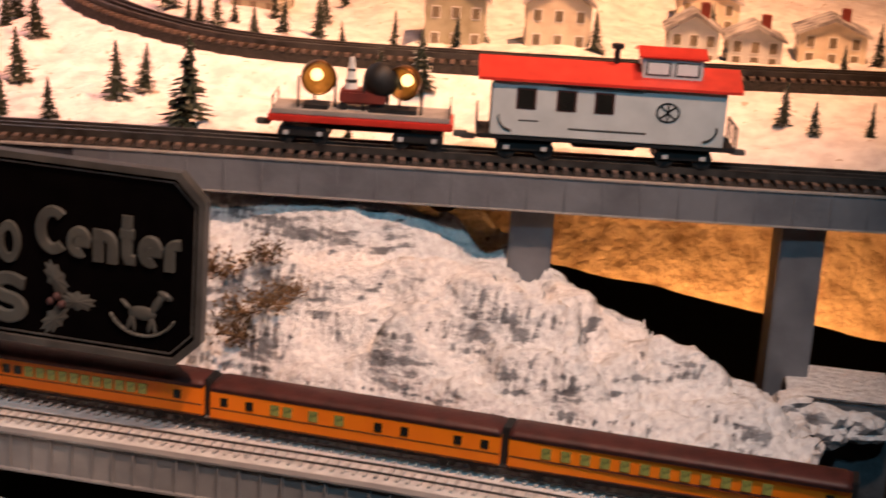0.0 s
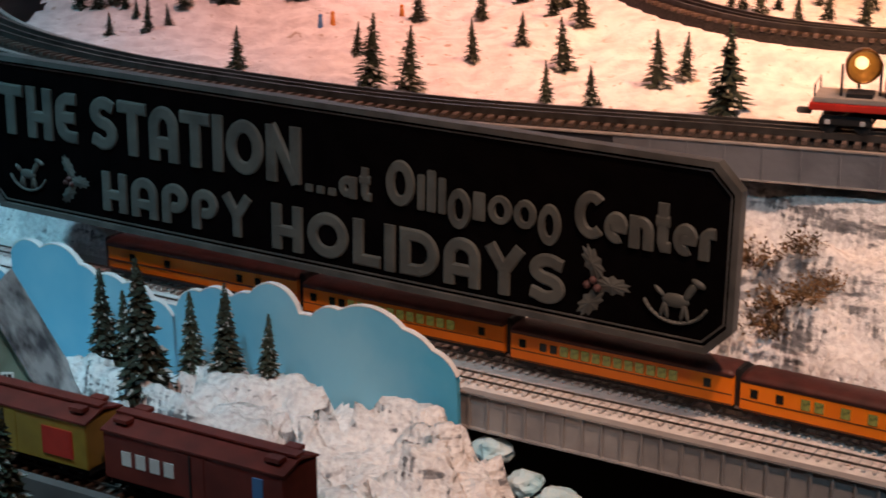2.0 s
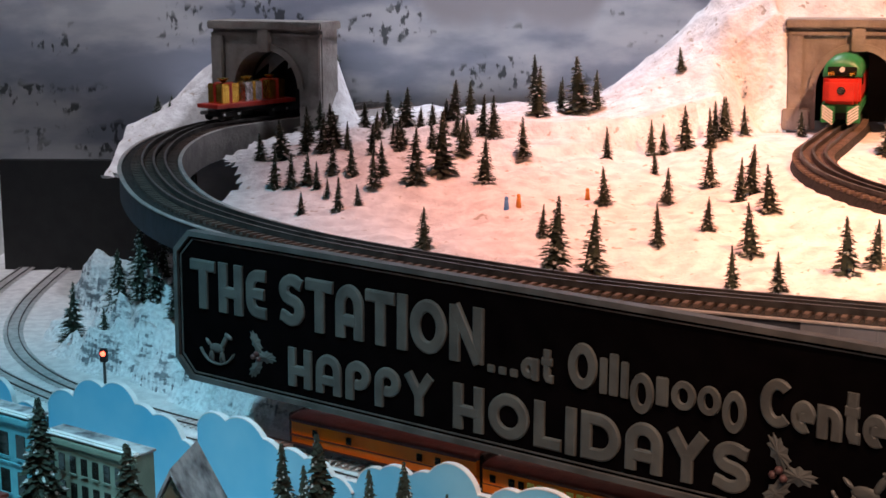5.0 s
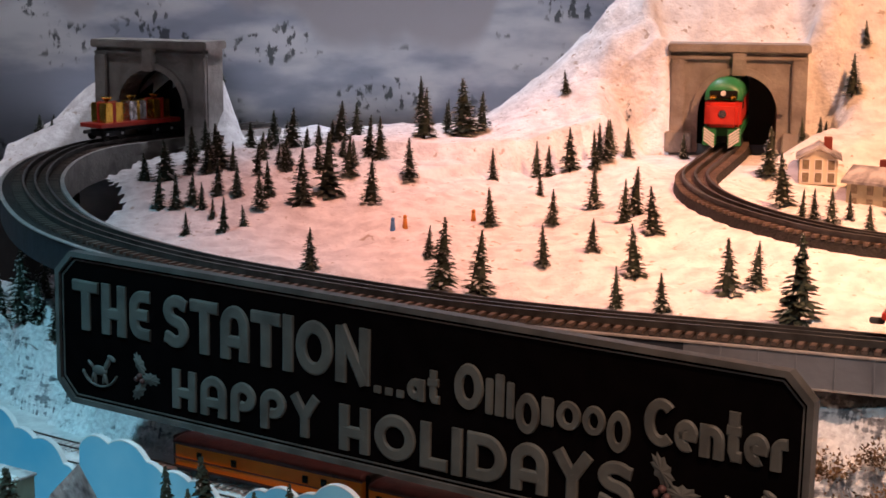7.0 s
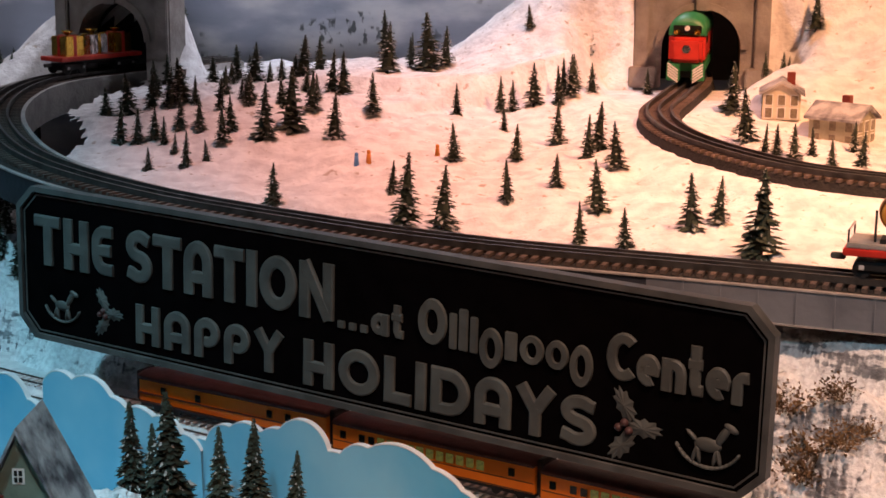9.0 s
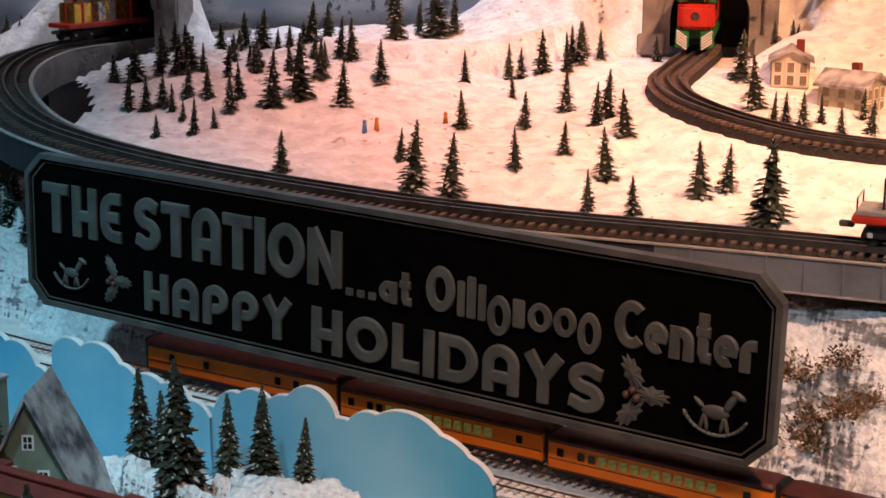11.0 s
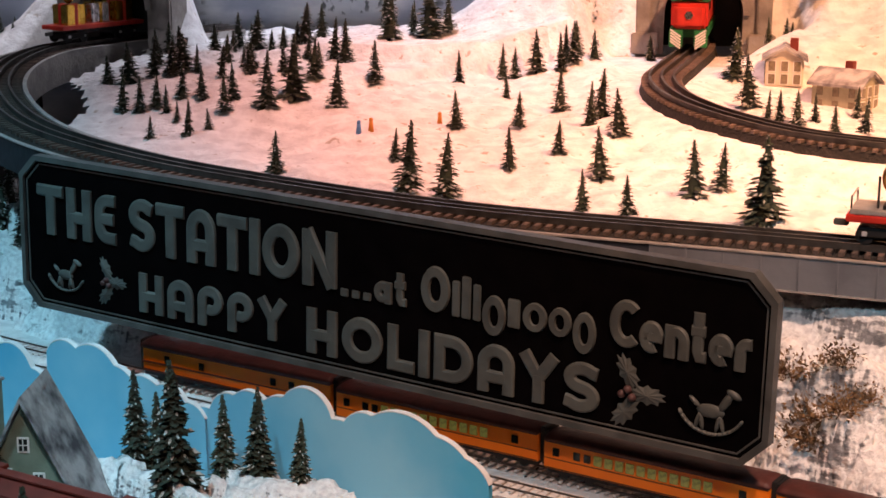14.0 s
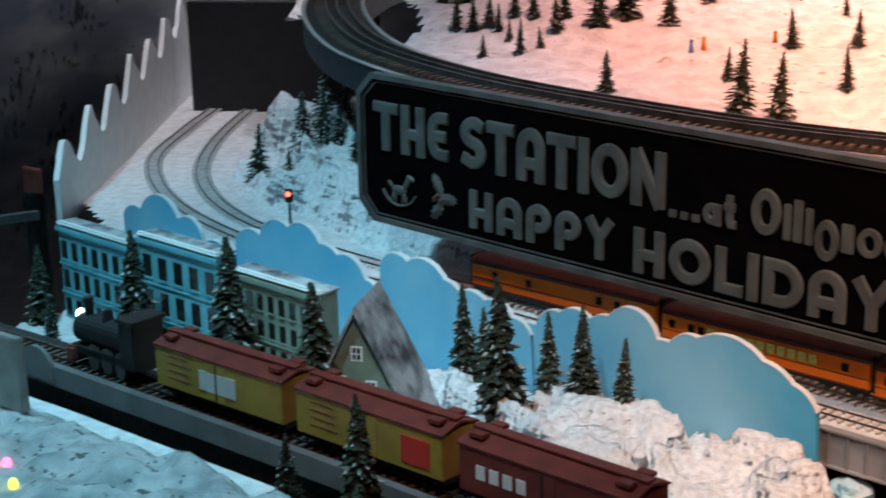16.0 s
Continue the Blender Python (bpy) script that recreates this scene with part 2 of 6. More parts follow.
REDGLOW = material("red_lamp", (0.9, 0.1, 0.06), 0.3, glow=(1.0, 0.08, 0.04, 6.0))
STEEL = material("bright_metal", (0.55, 0.55, 0.56), 0.25, metal=1.0)

# ---- building helpers ----


def finish(name, bm, mat, parent=None, label="", smooth=False):
    bmesh.ops.recalc_face_normals(bm, faces=bm.faces)
    me = bpy.data.meshes.new(name)
    bm.to_mesh(me)
    bm.free()
    me.materials.append(mat)
    if smooth:
        me.shade_smooth()
    ob = new(name, me)
    if parent:
        ob.parent = parent
    if label:
        ob["label"] = label
    return ob


def part(name, bm, mat, parent, label="", smooth=False):
    return finish(name, bm, mat, parent, label, smooth)


def thing(name, label, category, m=None, group="", kind=""):
    ob = tagged(new(name), label, category, group, kind)
    if m is not None:
        ob.matrix_world = m
    return ob


def add_box(bm, x0, x1, y0, y1, z0, z1, m=None, bevel=0.0):
    r = bmesh.ops.create_cube(bm, size=1)
    vs = r["verts"]
    for v in vs:
        v.co = Vector(((x0 + x1) / 2 + v.co.x * (x1 - x0), (y0 + y1) / 2 + v.co.y * (y1 - y0), (z0 + z1) / 2 + v.co.z * (z1 - z0)))
    if bevel:
        es = list({e for v in vs for e in v.link_edges})
        out = bmesh.ops.bevel(bm, geom=es, offset=bevel, segments=2, affect="EDGES")
        vs = list({v for f in out["faces"] for v in f.verts} | {v for v in vs if v.is_valid})
    if m is not None:
        for v in vs:
            v.co = m @ v.co
    return vs


def box(x0, x1, y0, y1, z0, z1, bevel=0.0, m=None):
    bm = bmesh.new()
    add_box(bm, x0, x1, y0, y1, z0, z1, m, bevel)
    return bm


def add_cyl(bm, r0, r1, m, depth, seg=16, caps=True):
    return bmesh.ops.create_cone(bm, cap_ends=caps, segments=seg, radius1=r0, radius2=r1, depth=depth, matrix=m)["verts"]


def cyl(r0, r1, m, depth, seg=16, caps=True):
    bm = bmesh.new()
    add_cyl(bm, r0, r1, m, depth, seg, caps)
    return bm


def spline(points, step=0.01):
    """Points at even steps along a smooth curve through the given ones."""
    p = [Vector(q) for q in points]
    p = [2 * p[0] - p[1], *p, 2 * p[-1] - p[-2]]
    fine = []
    for a, b, c, d in zip(p, p[1:], p[2:], p[3:]):
        for i in range(40):
            t = i / 40
            fine.append(0.5 * (2 * b + (c - a) * t + (2 * a - 5 * b + 4 * c - d) * t * t + (3 * b - a - 3 * c + d) * t ** 3))
    fine.append(p[-2].copy())
    out, left = [fine[0]], step
    for a, b in zip(fine, fine[1:]):
        seg, at = (b - a).length, 0.0
        while seg - at >= left:
            at += left
            out.append(a.lerp(b, at / seg))
            left = step
        left -= seg - at
    return out


def sides(path):
    """Unit vectors to the left of a path, level."""
    out = []
    for i in range(len(path)):
        d = path[min(i + 1, len(path) - 1)] - path[max(i - 1, 0)]
        out.append(Vector((-d.y, d.x, 0)).normalized())
    return out


def sweep(profile, path, closed=True):
    """A profile of (left offset, height) carried along a path."""
    bm = bmesh.new()
    rows = [[bm.verts.new(p + s * o + Vector((0, 0, h))) for o, h in profile] for p, s in zip(path, sides(path))]
    k = len(profile)
    for a, b in zip(rows, rows[1:]):
        for j in range(k if closed else k - 1):
            bm.faces.new((a[j], a[(j + 1) % k], b[(j + 1) % k], b[j]))
    if closed:
        bm.faces.new(rows[0])
        bm.faces.new(rows[-1])
    return bm


def smooth(x, a, b):
    t = min(1.0, max(0.0, (x - a) / (b - a)))
    return t * t * (3 - 2 * t)


def near(path, x, y):
    """Level distance to a path, the side (positive to its left) and its height there."""
    best = (9.0, 0.0, 0.0)
    for i in range(0, len(path) - 1):
        p = path[i]
        d = (p.x - x) ** 2 + (p.y - y) ** 2
        if d < best[0]:
            q = path[i + 1]
            best = (d, (q.x - p.x) * (y - p.y) - (q.y - p.y) * (x - p.x), p.z)
    return math.sqrt(best[0]), math.copysign(1, best[1]), best[2]


# ---- plan: the railway lines ----
O_LINE = spline([(1.75, 0.98, 0.22), (1.32, 1.22, 0.22), (1.0, 1.35, 0.22), (0.854, 1.405, 0.22), (0.6, 1.505, 0.22), (0.325, 1.615, 0.22), (0.07, 1.716, 0.22),
                 (-0.118, 1.812, 0.224), (-0.33, 1.935, 0.234), (-0.50, 2.10, 0.246), (-0.605, 2.32, 0.258), (-0.645, 2.52, 0.268), (-0.622, 2.68, 0.278), (-0.535, 2.80, 0.282), (-0.46, 2.89, 0.282), (-0.36, 3.02, 0.282)], 0.0125)
REAR_LINE = spline([(0.51, 3.20, 0.288), (0.495, 3.03, 0.288), (0.475, 2.86, 0.288), (0.447, 2.70, 0.288), (0.387, 2.50, 0.287), (0.338, 2.33, 0.284), (0.342, 2.17, 0.278), (0.402, 2.04, 0.269), (0.50, 1.935, 0.263), (0.70, 1.845, 0.261), (1.15, 1.70, 0.26), (1.9, 1.52, 0.26)], 0.0125)
U = Vector((0.835, -0.55, 0)).normalized()
TOWARD = Vector((-0.55, -0.835, 0)).normalized()
HO_BACK = spline([(1.25, 0.76, 0), (0.783, 1.065, 0), (0.541, 1.236, 0), (0.32, 1.392, 0), (0.114, 1.53, 0.003), (-0.088, 1.66, 0.008), (-0.314, 1.80, 0.013), (-0.52, 1.935, 0.013), (-0.70, 2.10, 0.009), (-0.83, 2.32, 0.003), (-0.90, 2.57, 0), (-0.93, 2.9, 0), (-0.93, 3.2, 0)], 0.01)
HO_FRONT = spline([(1.20, 0.70, 0), (0.544, 1.185, 0), (0.416, 1.277, 0), (0.242, 1.392, 0), (0.05, 1.513, 0.002), (-0.25, 1.71, 0.009), (-0.52, 1.875, 0.010), (-0.80, 2.15, 0.004), (-0.955, 2.44, 0), (-0.99, 2.70, 0), (-1.0, 2.955, 0), (-1.0, 3.2, 0)], 0.01)
FREIGHT = spline([(-1.2, 1.63, 0.09), (-0.664, 1.348, 0.09), (-0.585, 1.306, 0.09), (-0.497, 1.255, 0.09), (-0.366, 1.179, 0.09), (-0.247, 1.108, 0.09), (0.1, 0.89, 0.09)], 0.01)

# ---- structure ----
part_floor = tagged(finish("floor", box(-4, 4, -1.5, 4.2, -0.32, -0.30), BLACK), "black table base under the railway layout", "floor", kind="structure")


def backdrop():
    path = spline([(-1.50, 0.6, -0.3), (-1.46, 1.8, -0.3), (-1.40, 2.5, -0.3), (-1.2, 3.1, -0.3), (-0.7, 3.39, -0.3), (0.0, 3.44, -0.3), (1.6, 3.3, -0.3), (2.6, 2.2, -0.3), (2.8, 0.6, -0.3)], 0.05)
    return tagged(finish("backdrop", sweep([(0, 0), (0, 2.4), (-0.03, 2.4), (-0.03, 0)], path), BACKDROP, smooth=True), "curved wall painted with pale snowy mountains", "backdrop", kind="structure")


backdrop()


def sheet(name, x0, x1, y0, y1, step, height, keep, mat, label, category="ground"):
    nx, ny = int((x1 - x0) / step) + 1, int((y1 - y0) / step) + 1
    verts, faces, index = [], [], {}
    for j in range(ny):
        for i in range(nx):
            x, y = x0 + i * step, y0 + j * step
            if keep(x, y):
                index[i, j] = len(verts)
                verts.append((x, y, height(x, y)))
    for (i, j), a in index.items():
        q = [index.get(k) for k in ((i + 1, j), (i + 1, j + 1), (i, j + 1))]
        if None not in q:
            faces.append((a, *q))
    me = bpy.data.meshes.new(name)
    me.from_pydata(verts, [], faces)
    me.materials.append(mat)
    me.shade_smooth()
    return tagged(new(name, me), label, category, kind="structure")


O_COARSE, REAR_COARSE, BACK_COARSE, FRONT_COARSE = O_LINE[::3], REAR_LINE[::3], HO_BACK[::4], HO_FRONT[::4]
Q0 = Vector((0.114, 1.525, 0))


def board_plan(x, y):
    """Metres along the passenger line from a point by the sign, and metres from it towards the viewer."""
    d = Vector((x, y, 0)) - Q0
    return d.dot(U), d.dot(TOWARD)


def plan_point(s, off, z=0.0):
    return Q0 + U * s + TOWARD * off + Vector((0, 0, z))


def crags(x, y, k, seed):
    """Weathered rock: rounded lumps parted by creases, at three sizes."""
    a = 2.6 * abs(noise.noise((x * k, y * k * 1.6, seed))) - 0.6
    b = 2.2 * abs(noise.noise((x * k * 2.1 + 3, y * k * 2.5, seed + 1))) - 0.5
    c = noise.noise((x * k * 3.6, y * k * 4.4, seed + 2))
    return 0.60 * a + 0.28 * b + 0.10 * c


O_OPEN = [p for p in O_COARSE if not (p.x < 0 and p.y > 2.79)]


def field_height(x, y):
    d, side, z = near(O_OPEN, x, y)
    base = z - 0.020 + 0.10 * min(d, 0.5)
    hill = smooth(x, -0.02, 0.50) * (0.09 * smooth(y, 2.30, 2.64) + 0.27 * smooth(y, 2.60, 2.84)) + 0.10 * smooth(y, 2.8, 3.2) * smooth(x, 0.4, 0.6) - 0.36 * smooth(y, 2.86, 3.08) * smooth(x, 0.50, 0.22) + 0.16 * smooth(y, 2.0, 2.9) * smooth(x, 0.55, 1.2)
    rough = 0.016 * noise.noise((x * 5, y * 5, 1.0)) + 0.008 * noise.noise((x * 15, y * 15, 2.0)) + 0.004 * noise.noise((x * 45, y * 45, 3.0)) + 0.0025 * noise.noise((x * 110, y * 110, 3.5))
    rough += 0.022 * smooth(y, 2.5, 2.75) * smooth(x, 0.1, 0.3) * crags(x, y, 14, 9.0)
    rough += 0.020 * math.exp(-((x + 0.30) ** 2 + (y - 2.40) ** 2) / 0.02)
    z = base + hill + rough * smooth(d, 0.03, 0.12)
    dr, _, zr = near(REAR_COARSE, x, y)
    if y > 2.705 and abs(x - 0.456) < 0.26:
        return min(z, 0.450 + 1.3 * max(0.0, y - 2.756) + 2.6 * max(0.0, abs(x - 0.456) - 0.115)) + 0.006 * noise.noise((x * 30, y * 30, 3.0))
    t = smooth(y, 2.45, 2.66)
    k = smooth(dr, 0.035 + 0.095 * t, 0.11 + 0.10 * t)
    return (zr - 0.012) * (1 - k) + z * k


def behind_o(x, y):
    d, side, _ = near(O_OPEN, x, y)
    if y > 2.708 and y < 2.735 and abs(x - 0.456) < 0.10:
        return False
    gap = 0.028 + 0.075 * smooth(y, 2.05, 2.35) * smooth(-x, 0.1, 0.35) + 0.03 * noise.noise((x * 9, y * 9, 8.0)) * smooth(y, 2.0, 2.2)
    return side < 0 and d > max(gap, 0.028) or (d > 0.028 and x > 0.2 and y > 1.9)


sheet("snow_field", -0.62, 2.3, 1.05, 3.3, 0.0105, field_height, behind_o, SNOW, "warm-lit snow field rising to a hill behind the bridge")


def portal_plan(x, y):
    """Place seen from the far tunnel mouth: across it, and behind its face."""
    a = radians(-22)
    dx, dy = x + 0.527, y - 2.80
    return dx * math.cos(a) + dy * math.sin(a), -dx * math.sin(a) + dy * math.cos(a)


def hill_height(x, y):
    u, v = portal_plan(x, y)
    z = 0.19 + 0.06 * smooth(v, -0.20, 0.0) + 0.165 * smooth(v, -0.02 - 0.12 * smooth(abs(u), 0.12, 0.25), 0.10) * smooth(u + 0.6 * max(v, 0.0), 0.20, 0.11) * smooth(u, -0.34, -0.12)
    z -= (0.16 * smooth(y, 2.80, 2.62) + 0.12 * smooth(x, 0.10, 0.25)) * smooth(u, 0.13, 0.22)
    return z + 0.030 * noise.noise((x * 4, y * 4, 11.0)) + 0.014 * crags(x, y, 9, 12.0)


def on_hill(x, y):
    u, v = portal_plan(x, y)
    return y < 3.36 and v > (0.012 if abs(u) < 0.13 else -0.20) and not (abs(u) < 0.085 and v < 0.052) and not (abs(u) < 0.05 and v < 0.012)


sheet("portal_hill", -0.80, 0.9, 2.60, 3.45, 0.0125, hill_height, on_hill, SNOW, "blue-lit snowy hill around the far tunnel")


def ledge(s, off, z, k, seed):
    """Broken horizontal strata: flat treads and steep risers."""
    q = (z + 0.022 * noise.noise((s * 9, off * 7, seed)) + 0.008 * noise.noise((s * 31, off * 24, seed + 1))) * k
    f = q - math.floor(q)
    depth = 0.4 + 0.9 * max(0.0, noise.noise((s * 12, off * 12, seed + 2)) + 0.25)
    return (smooth(f, 0.62, 1.0) - f) / k * min(depth, 1.0)


def cleft(s, off, seed):
    """Long dark clefts that run along the strata."""
    n = noise.noise((s * 8 + 0.3 * noise.noise((s * 30, off * 30, seed)), off * 20, seed + 1))
    return 0.032 * smooth(abs(n), 0.10, 0.0) * smooth(noise.noise((s * 5, off * 6, seed + 2)), -0.15, 0.15)


def slope_height(x, y):
    d, side, _ = near(BACK_COARSE, x, y)
    top = 0.19 - 0.085 * smooth(-x, 0.40, 0.60) - 0.03 * smooth(x, 0.45, 0.62) - 0.075 * smooth(x, 0.60, 0.76) - 0.075 * smooth(x, 0.70, 0.95)
    z = -0.012 + (top + 0.012) * smooth(d, 0.0, 0.215)
    s, off = board_plan(x, y)
    part_way = smooth(d, 0.03, 0.09)
    z += crags(s * 0.7, off * 1.5, 11, 4.0) * 0.056 * part_way * (1 - 0.5 * smooth(x, 0.50, 0.68)) * (1 - 0.9 * smooth(z, 0.09, 0.16))
    z += 1.4 * ledge(s, off, z, 23, 4.5) * part_way
    z -= cleft(s, off, 6.0) * part_way * (1 - 0.8 * smooth(z, 0.10, 0.17))
    return z + 0.007 * noise.noise((x * 34, y * 40, 6.5)) * smooth(d, 0.03, 0.06)


def on_slope(x, y):
    d, side, _ = near(BACK_COARSE, x, y)
    if side > 0 or not 0.022 < d < 0.45 - 0.21 * smooth(x, 0.66, 0.80):
        return False
    dx, dy = x - 0.955, y - 1.318
    if 0.866 * dx - 0.5 * dy > -0.02 + 0.02 * noise.noise((x * 30, y * 30, 7.7)):
        return False
    do, so, _ = near(O_COARSE, x, y)
    return so > 0 or do < 0.16


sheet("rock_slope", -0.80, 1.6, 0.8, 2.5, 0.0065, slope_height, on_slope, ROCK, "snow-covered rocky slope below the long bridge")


def gorge_wall():
    """Rock wall behind the bridge; its foot is cut along a lip that falls to one side."""
    line = [(p, q) for p, q in zip(O_LINE, O_LINE[1:]) if 0.60 < p.x < 1.5]
    n, verts, faces = 34, [], []
    for p, q in line:
        away = Vector((p.y - q.y, q.x - p.x, 0)).normalized()
        if away.y < 0:
            away.negate()
        # the black gap left below the lip stands for rock in deep shade
        lip = 0.046 - 0.17 * (p.x - 0.78) + 0.006 * noise.noise((p.x * 14, 0, 23.0))
        d0 = next((k * 0.0004 for k in range(330, 800) if -0.05 + 0.25 * smooth(k * 0.0004, 0.13, 0.27) > lip), 0.27)
        for j in range(n + 1):
            d = d0 + (0.42 - d0) * j / n
            at = p + away * d
            rise = smooth(j, 0, 4)
            verts.append((at.x, at.y, max(lip, -0.05 + 0.25 * smooth(d, 0.13, 0.27)) + rise * (0.03 * crags(at.x, at.y, 10, 21.0) + 0.004 * noise.noise((at.x * 50, at.y * 50, 22.0)))))
    for a in range(len(line) - 1):
        for j in range(n):
            k = a * (n + 1) + j
            faces.append((k, k + n + 1, k + n + 2, k + 1))
    me = bpy.data.meshes.new("gorge_wall")
    me.from_pydata(verts, [], faces)
    me.materials.append(GORGE)
    me.shade_smooth()
    tagged(new("gorge_wall", me), "brown rock wall of the gorge under the bridge", "ground", kind="structure")


gorge_wall()


def deck_height(x, y):
    a, p = near(FRONT_COARSE, x, y), near(BACK_COARSE, x, y)
    return (a[2] * p[0] + p[2] * a[0]) / (a[0] + p[0]) - 0.003 + 0.002 * noise.noise((x * 20, y * 20, 7.0))


sheet("snow_deck", -1.6, 0.2, 1.3, 3.2, 0.0125, deck_height, lambda x, y: board_plan(x, y)[0] < 0.0 and (board_plan(x, y)[1] < 0.088 or board_plan(x, y)[0] < -0.9) and (near(FRONT_COARSE, x, y)[0] < 0.075 + 0.05 * smooth(-x, 0.5, 0.8) or near(BACK_COARSE, x, y)[0] < 0.12), PALEBED, "white snowy ground under the double track")


def mound_height(x, y):
    s, off = board_plan(x, y)
    z = -0.003 + 0.010 * smooth(-s, 0.15, 0.25) - 0.040 * smooth(-s, 0.27, 0.50) - 0.085 * smooth(s, 0.02, 0.15)
    z -= 0.10 * smooth(off, 0.19, 0.42) + 0.020 * smooth(off, 0.16, 0.105)
    z -= 0.03 * math.exp(-((s + 0.06) ** 2) / 0.0012) * smooth(off, 0.13, 0.2)
    z += crags(s, off * 1.5, 9, 31.0) * 0.040
    z -= 1.2 * cleft(s, off, 33.0) * (1 + 1.2 * smooth(off, 0.15, 0.25))
    return z + 1.3 * ledge(s, off, z, 26, 31.5) + 0.006 * noise.noise((x * 34, y * 40, 5.0))


def on_mound(x, y):
    s, off = board_plan(x, y)
    return -0.50 < s < 0.20 and 0.104 < off < 0.42 and near(FREIGHT[::4], x, y)[0] > 0.045


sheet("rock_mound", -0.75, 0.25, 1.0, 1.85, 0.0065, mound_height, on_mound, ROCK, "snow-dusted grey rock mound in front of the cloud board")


def village_height(x, y):
    return -0.062 + 0.006 * noise.noise((x * 8, y * 8, 41.0))


sheet("village_ground", -1.9, 0.0, 1.0, 2.5, 0.0125, village_height, lambda x, y: -1.03 < board_plan(x, y)[0] < -0.2 and 0.112 < board_plan(x, y)[1] < 0.75, PALEBED, "blue-lit snowy ground of the small village")


def bank_height(x, y):
    d, side, _ = near(FREIGHT[::4], x, y)
    return 0.070 + 0.038 * smooth(d, 0.06, 0.13) - 0.05 * smooth(d, 0.15, 0.5) + 0.022 * crags(x, y, 11, 51.0) + 0.004 * noise.noise((x * 45, y * 45, 52.5))


sheet("snow_bank", -1.5, 0.2, 0.75, 1.75, 0.011, bank_height, lambda x, y: near(FREIGHT[::4], x, y)[1] < 0 and 0.068 + 0.012 * noise.noise((x * 14, y * 14, 52.0)) < near(FREIGHT[::4], x, y)[0] < 0.6, BANKSNOW, "blue-lit snow bank in front of the freight line")
# ---- tracks and bridges ----


def track(name, path, gauge, rails, rail_w, rail_h, tie_len, tie_w, tie_h, every, rail_mat, tie_mat, label, single=0):
    th = thing(name, label, "railway track", kind="structure")
    for r in rails:
        o = r * gauge / 2
        part("rail", sweep([(o - rail_w / 2, tie_h), (o + rail_w / 2, tie_h), (o + rail_w / 2, tie_h + rail_h), (o - rail_w / 2, tie_h + rail_h)], path), rail_mat, th)
    sd = sides(path)
    bm = bmesh.new()
    add_box(bm, -tie_w / 2, tie_w / 2, -tie_len / 2, tie_len / 2, 0, tie_h)
    me = bpy.data.meshes.new("tie")
    bm.to_mesh(me)
    bm.free()
    me.materials.append(tie_mat)
    rest = bmesh.new()
    count = 0
    for p, s in list(zip(path, sd))[::every]:
        m = Matrix.Translation(p) @ Matrix(((s.y, s.x, 0, 0), (-s.x, s.y, 0, 0), (0, 0, 1, 0), (0, 0, 0, 1)))
        if count < single:
            ob = new("tie", me)
            ob.parent = th
            ob.matrix_local = m
        else:
            add_box(rest, -tie_w / 2, tie_w / 2, -tie_len / 2, tie_len / 2, 0, tie_h, m)
        count += 1
    if rest.verts:
        tagged(part("ties", rest, tie_mat, th), kind="stuff")
    else:
        rest.free()
    return th


track("bridge_track", O_LINE, 0.034, (-1, 0, 1), 0.0034, 0.007, 0.068, 0.0055, 0.004, 1, RAIL, TIE, "dark three-rail toy track on the long bridge", 280)
track("rear_track", REAR_LINE, 0.034, (-1, 0, 1), 0.0034, 0.007, 0.058, 0.0055, 0.004, 1, RAIL, TIE, "brown three-rail track curving out of the tunnel", 200)
track("passenger_track", HO_BACK, 0.0165, (-1, 1), 0.0012, 0.002, 0.030, 0.003, 0.002, 1, RAIL, WHITETIE, "snow-dusted track under the passenger train")
track("front_track", HO_FRONT, 0.0165, (-1, 1), 0.0012, 0.002, 0.030, 0.003, 0.002, 1, RAIL, WHITETIE, "empty pale snow-dusted track beside the passenger train")
track("freight_track", FREIGHT, 0.0165, (-1, 1), 0.0012, 0.002, 0.030, 0.003, 0.002, 1, RAIL, TIE, "dark track under the freight train")

bridge = thing("long_bridge", "grey girder bridge on square piers carrying the upper track", "bridge", kind="structure")
part("deck", sweep([(-0.038, -0.006), (0.050, -0.006), (0.050, -0.001), (-0.038, -0.001)], O_LINE), BALLAST, bridge)
PLATE = [p for p in O_LINE if p.x > 0.235]
CURVE = [p for p in O_LINE if p.x <= 0.245]
part("girder", sweep([(0.048, -0.034), (0.052, -0.034), (0.052, 0.0), (0.048, 0.0)], PLATE), GIRDER, bridge, "grey panelled plate girder")
part("girder", sweep([(0.047, -0.040), (0.051, -0.040), (0.051, 0.0), (0.047, 0.0)], CURVE), NAVY, bridge, "plain blue-black fascia of the curve")
part("girder", sweep([(-0.042, -0.046), (-0.036, -0.046), (-0.036, 0.004), (-0.042, 0.004)], O_LINE), CURB, bridge, "pale concrete inner wall of the curve")
# the paler tone paints in the highlight on the girder's top edge
part("top_edge", sweep([(0.0475, 0.0), (0.0535, 0.0), (0.0535, 0.0018), (0.0475, 0.0018)], O_LINE), PLANK, bridge, "flange along the girder top, paler to stand for its lit edge")
part("bottom_edge", sweep([(0.0475, -0.0355), (0.0545, -0.0355), (0.0545, -0.034), (0.0475, -0.034)], PLATE), PLANK, bridge, "paler flange along the girder foot")
for x, y, z in ((0.672, 1.478, 0.06), (0.925, 1.375, -0.02)):
    part("pier", box(-0.022, 0.022, -0.03, 0.03, z, 0.186, 0.002, pose(x, y, 0, rz=-24)), GIRDER, bridge)
rb = thing("rear_roadbed", "brown roadbed under the curving rear track", "roadbed", kind="structure")
